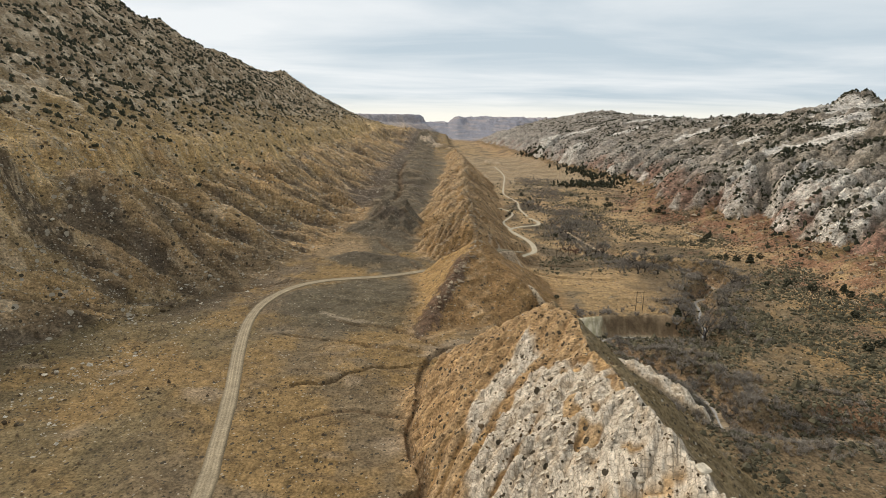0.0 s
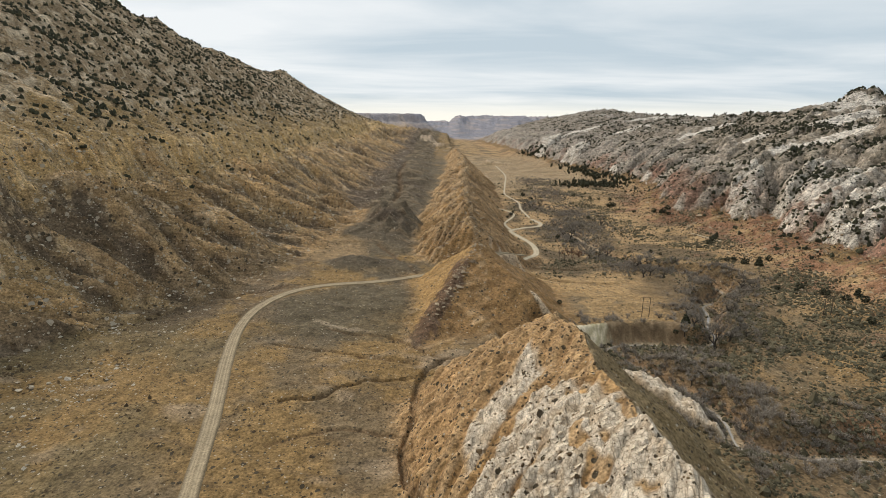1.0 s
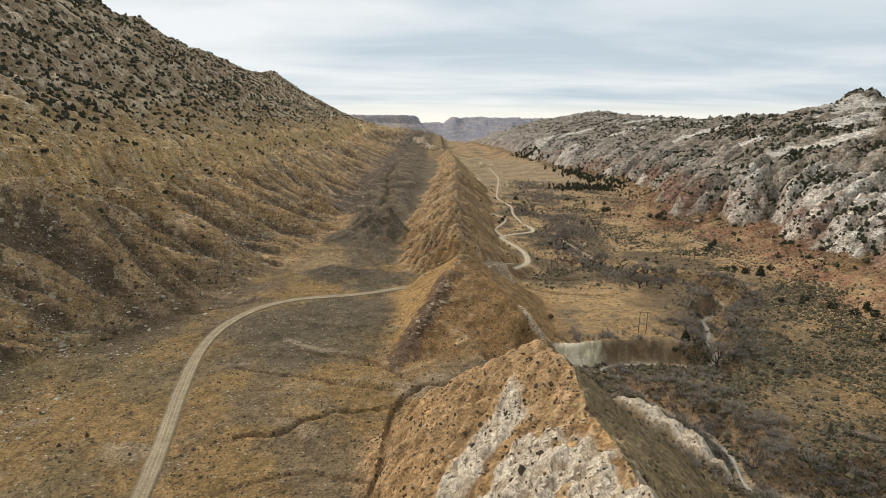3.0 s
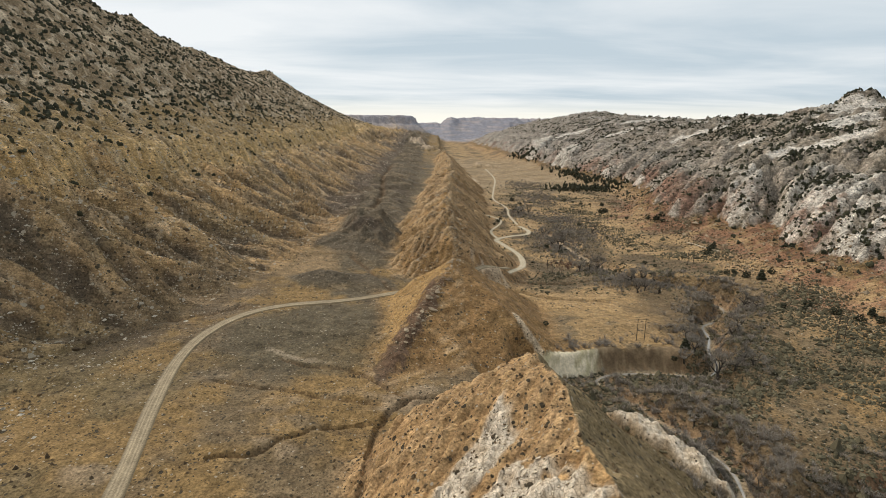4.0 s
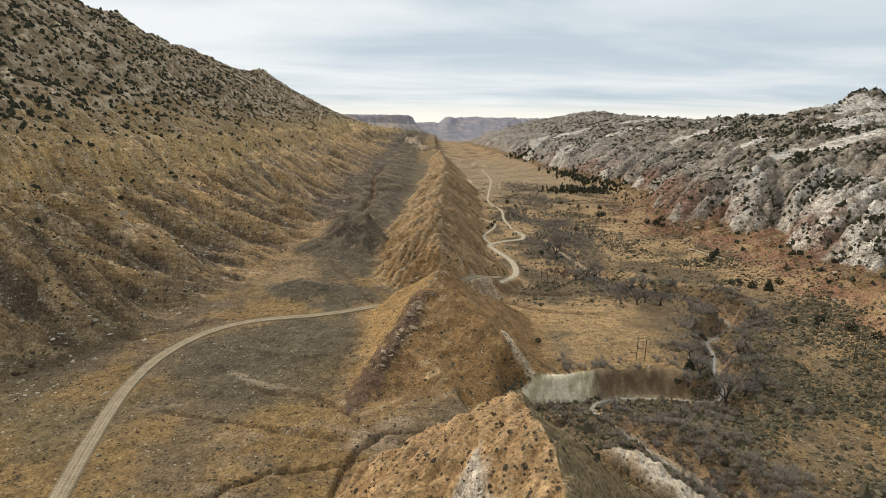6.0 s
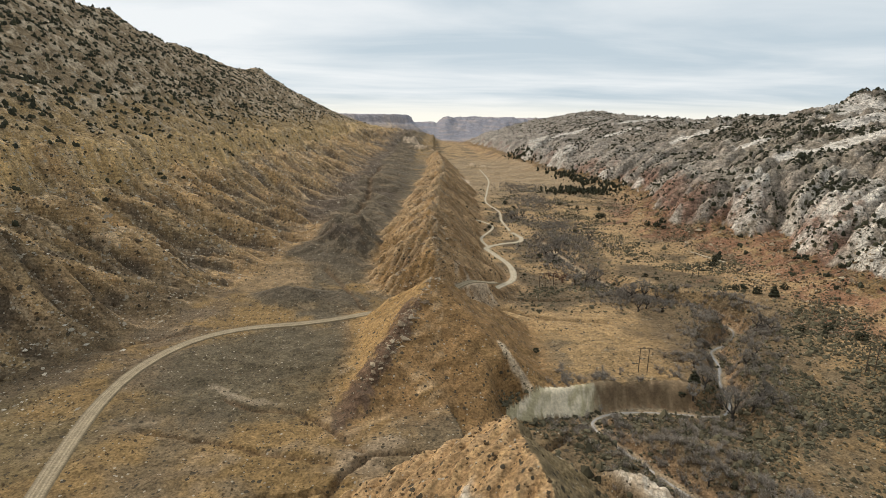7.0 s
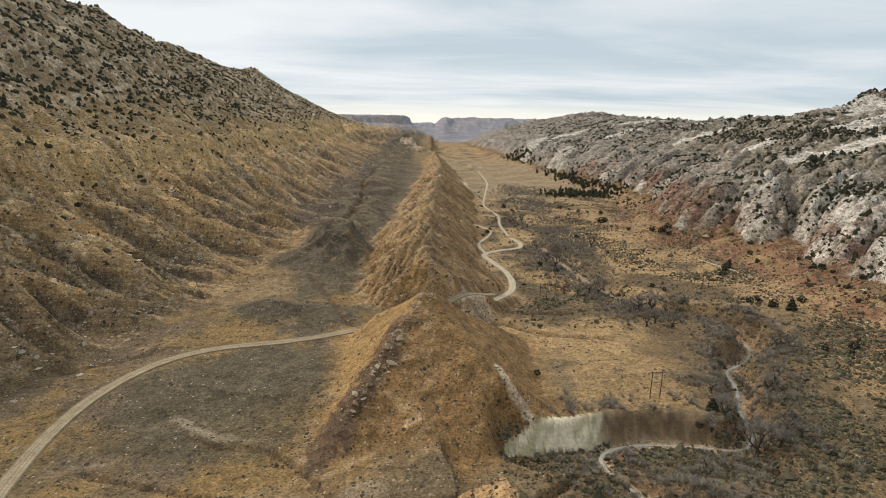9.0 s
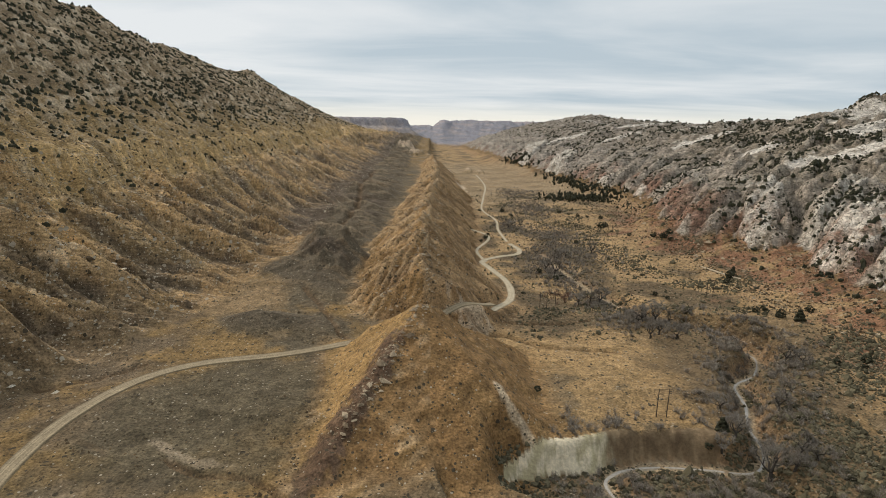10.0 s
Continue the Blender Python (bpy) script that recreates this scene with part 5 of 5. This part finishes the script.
# ---- thickets of grey willow and tamarisk along the creek ----


def thicket(x, y):
    d = far_from(x, y, CREEK, 60)
    w = step(34, 8, d + 10 * perlin(x / 16, y / 16, 170)) * step(2.0, 4.5, d) * (0.25 + 0.75 * step(-0.1, 0.3, fbm(x / 20, y / 20, 2, 171)))
    grove = np.exp(-((x - 125) / 18) ** 2 - ((y - 575) / 50) ** 2) + np.exp(-((x - 155) / 22) ** 2 - ((y - 445) / 16) ** 2) + np.exp(-((x - 115) / 16) ** 2 - ((y - 785) / 40) ** 2)
    grove = grove + np.exp(-((x - 135) / 13) ** 2 - ((y - 487) / 14) ** 2) + 0.8 * np.exp(-((x - 112) / 14) ** 2 - ((y - 225) / 34) ** 2) + 0.7 * np.exp(-((x - 150) / 30) ** 2 - ((y - 640) / 40) ** 2) + np.exp(-((x - 160) / 22) ** 2 - ((y - 730) / 40) ** 2) + np.exp(-((x - 168) / 26) ** 2 - ((y - 930) / 70) ** 2) + 0.8 * np.exp(-((x - 175) / 30) ** 2 - ((y - 1110) / 60) ** 2)
    return np.clip(np.where(d < 59, w * (y < 470), 0) + grove, 0, 1) * step(2.0, 3.5, d) * np.clip(500 / y, 0.3, 1) * (1 - 0.9 * step(92, 97, x) * step(150, 140, x) * step(298, 301, y) * step(326, 312, y))


def twig_tuft(count, seed):
    r = np.random.default_rng(seed)
    v, f = [], []
    for k in range(count):
        a, lean = r.uniform(0, 6.283), r.uniform(0.05, 0.75)
        foot = np.array([math.cos(a), math.sin(a), 0]) * r.uniform(0, 0.2)
        tip = foot + np.array([math.cos(a) * lean, math.sin(a) * lean, r.uniform(0.5, 1.1)])
        side = np.array([-math.sin(a), math.cos(a), 0]) * 0.017
        mid = foot * 0.4 + tip * 0.6
        v += [foot - side, foot + side, tip, mid - side, mid + side, mid + np.array([r.uniform(-0.4, 0.4), r.uniform(-0.4, 0.4), r.uniform(0.1, 0.4)])]
        f += [(6 * k, 6 * k + 1, 6 * k + 2), (6 * k + 3, 6 * k + 4, 6 * k + 5)]
    return np.array(v), np.array(f)


p = field(5600, 60, 270, 170, 1220, thicket)
strew("willow_thicket", twig_tuft(44, 5), p, rnd.uniform(1.8, 4.2, len(p)), 0.8, 0.03, TWIG, "leafless grey-brown willow thicket along the creek", "thicket", 0.02)
RED_TWIG = varied("red_twigs", (0.13, 0.075, 0.05), (0.20, 0.12, 0.085), 0.95, 4.0, 0.0)
p = np.c_[rnd.normal(113, 6, 60), rnd.normal(500, 8, 60)]
strew("red_willow_thicket", twig_tuft(26, 6), p, rnd.uniform(1.8, 3.2, len(p)), 1.0, 0.03, RED_TWIG, "reddish-brown leafless willow bushes", "thicket", 0.02)

# ---- single junipers ----
TRUNK = material("juniper_trunk", (0.12, 0.09, 0.065), 0.95, ((3.0, 0.3),), 0.4)


def juniper(seed, tall, wide, cone):
    r = random.Random(seed)
    base = new("juniper", None)
    bm = bmesh.new()
    tube(bm, (0, 0, -0.4), (r.uniform(-0.1, 0.1), 0.1, tall * 0.35), 0.26, 0.18, 7)
    tube(bm, (0, 0.1, tall * 0.3), (0.1, 0, tall * 0.8), 0.16, 0.05, 6)
    part("trunk", bm, TRUNK, base)
    rr = np.random.default_rng(seed)
    vs, fs, k = [], [], 0
    for _ in range(46):
        h = rr.uniform(0.10, 0.97)
        span = wide * 0.5 * ((1 - h) ** 0.7 * 1.15 if cone else math.sqrt(max(0.05, 1 - (2 * h - 0.9) ** 2)))
        a, q = rr.uniform(0, 6.283), math.sqrt(rr.uniform(0.15, 1))
        c = np.array([math.cos(a) * span * q, math.sin(a) * span * q, h * tall])
        size = rr.uniform(0.09, 0.17) * tall
        vs.append(BALL * size * (1 + 0.28 * rr.normal(size=(12, 1))) * (1, 1, 0.85) + c)
        fs.append(BALL_F + 12 * k)
        k += 1
    nv = 12 * k
    for _ in range(420):
        b = vs[rr.integers(0, k)][rr.integers(0, 12)]
        e = rr.normal(size=3) * 0.055 * tall
        g = rr.normal(size=3) * 0.03 * tall
        vs.append(np.array([b, b + e, b + g + (0, 0, 0.03 * tall)]))
        fs.append(np.array([[nv, nv + 1, nv + 2]]))
        nv += 3
    crown = new("crown", mesh_from("crown", np.vstack(vs), np.vstack(fs), JUNIPER, False))
    crown.parent = base
    return tagged(base, "dark green juniper with a ragged crown on dry ground", "juniper", "junipers on the valley floor")


KINDS = [juniper(2, 6.2, 5.0, True), juniper(5, 4.6, 6.0, False), juniper(9, 3.6, 4.6, False)]
JUNIPER_PLAN = [(65.6, 350, 2, 0.75), (243, 429, 0, 1.15), (236, 437, 1, 1.1), (233, 447, 2, 1.0), (228, 449, 1, 0.9), (262, 447, 1, 0.95), (237, 456, 2, 0.8), (183, 500, 2, 0.95), (189, 492, 2, 0.75),
                (246, 517, 1, 1.0), (256, 532, 1, 1.15), (262, 540, 1, 1.05), (268, 548, 0, 0.8), (240, 372, 1, 1.0), (233, 365, 2, 0.8), (246, 355, 1, 1.1), (251, 343, 1, 1.0), (259, 338, 2, 1.2), (264, 350, 0, 0.9),
                (224, 372, 2, 0.9), (238, 305, 1, 0.9), (214, 262, 1, 0.95), (222, 266, 2, 1.0), (229, 268, 1, 1.0), (236, 274, 2, 0.9), (136, 318, 0, 0.95), (128, 312, 2, 0.8), (108, 562, 1, 0.95), (124, 548, 2, 1.0), (118, 541, 1, 0.9),
                (223, 760, 1, 1.6), (229, 764, 1, 1.3), (236, 700, 2, 1.1), (248, 665, 1, 1.2), (254, 655, 1, 1.4), (259, 648, 2, 1.2), (262, 660, 1, 1.3), (70, 690, 2, 0.9), (76, 705, 1, 0.9), (80, 716, 2, 0.9), (66, 722, 2, 0.8), (60, 735, 1, 0.8), (52, 760, 2, 0.8),
                (120, 905, 1, 1.3), (128, 860, 2, 1.0), (200, 880, 1, 1.1), (208, 860, 2, 1.0), (216, 842, 1, 1.0), (226, 830, 2, 1.0), (238, 812, 1, 1.1), (62, 476, 2, 0.5)]
done = set()
for x, y, k, size in JUNIPER_PLAN:
    m4 = Matrix.Translation(spot(x, y, 0.1)) @ pose(0, 0, 0, 0, 0, (x * 53 + y * 17) % 360) @ Matrix.Scale(size, 4)
    if k in done:
        t = copy_thing(KINDS[k], m4)
        t.scale = (size, size, size)
    else:
        done.add(k)
        KINDS[k].matrix_world = m4


def grove_plan(x, y):
    return np.clip(np.exp(-((x - 268) / 46) ** 2 - ((y - 1010 + 0.15 * (x - 268)) / 28) ** 2) * 1.3 + 0.8 * np.exp(-((x - 292 + 0.12 * (y - 1200)) / 13) ** 2 - ((y - 1180) / 110) ** 2) + 0.7 * np.exp(-((x - 268 + 0.1 * (y - 1700)) / 14) ** 2 - ((y - 1690) / 120) ** 2), 0, 1)


p = field(620, 170, 380, 760, 1950, grove_plan)
strew("juniper_grove", clumps(3), p, rnd.uniform(2.4, 6.0, len(p)), 1.0, 0.25, JUNIPER, "dense dark grove of junipers at the foot of the rocks", "junipers")

# ---- loose blocks ----
PALE_BLOCK = material("pale_sandstone_block", (0.60, 0.51, 0.385), 0.92, ((0.5, 0.2), (2.5, 0.28)), 0.6)


def block_mesh(seed, flat):
    """An angular block: the hull of points strewn near the faces of a box."""
    r = random.Random(seed)
    bm = bmesh.new()
    for _ in range(26):
        p = Vector((r.uniform(-1, 1), r.uniform(-1, 1), r.uniform(-1, 1)))
        p *= 0.5 / max(abs(p.x), abs(p.y), abs(p.z)) * r.uniform(0.86, 1.0)
        bm.verts.new((p.x, p.y, p.z * flat))
    got = bmesh.ops.convex_hull(bm, input=list(bm.verts))
    bmesh.ops.delete(bm, geom=[v for v in got["geom_interior"] if isinstance(v, bmesh.types.BMVert)], context="VERTS")
    me = bpy.data.meshes.new("rock_block")
    bm.to_mesh(me)
    bm.free()
    me.materials.append(PALE_BLOCK)
    return me


BLOCKS = [block_mesh(k, (0.5, 0.7, 0.85)[k % 3]) for k in range(6)]
br = random.Random(11)
for x, y, size in ((37.5, 90, 3.0), (41, 84, 2.2), (34, 82, 2.4), (43, 79, 2.0), (30, 88, 1.8), (36, 76, 2.6), (28, 96, 1.6),
                   (-225, 531, 4.5), (-221, 527, 5.0), (-171, 429, 3.5), (-168, 433, 3.0), (-184, 207, 2.6), (-181, 210, 1.8), (-177, 214, 1.6), (-189, 213, 1.6), (-158, 300, 2.0), (-163, 306, 1.6), (-235, 297, 3.0), (-229, 301, 2.4), (-241, 303, 2.6)):
    ob = new("boulder", BLOCKS[br.randrange(6)])
    ob.matrix_world = Matrix.Translation(spot(x, y) + Vector((0, 0, size * 0.18))) @ pose(0, 0, 0, br.uniform(-18, 18), br.uniform(-18, 18), br.uniform(0, 360)) @ Matrix.Diagonal((size * br.uniform(0.8, 1.2), size * 0.85, size * 0.8, 1))
    tagged(ob, "pale cracked sandstone boulder resting on the slope", "boulder", "boulders")

ridge = bpy.data.objects["hogback_ridge"]
bx, by = np.meshgrid(np.arange(-10, 34, 0.9), np.arange(78, 176, 0.9))
bx, by = bx.ravel() + rnd.uniform(-0.4, 0.4, bx.size), by.ravel() + rnd.uniform(-0.4, 0.4, by.size)
bz, bmk = ground(bx, by)
good = np.flatnonzero(bmk["bare"] > 0.8)
for k in rnd.permutation(good)[:300]:
    ob = new("rock_block", BLOCKS[br.randrange(6)])
    size = br.uniform(0.7, 1.6)
    ob.matrix_world = Matrix.Translation((bx[k], by[k], bz[k] - 0.12)) @ pose(0, 0, 0, br.uniform(-8, 8), -38 + br.uniform(-10, 10), br.uniform(-35, 5)) @ Matrix.Diagonal((size * br.uniform(0.9, 1.6), size * br.uniform(0.7, 1.1), size * 0.42, 1))
    ob.parent = ridge
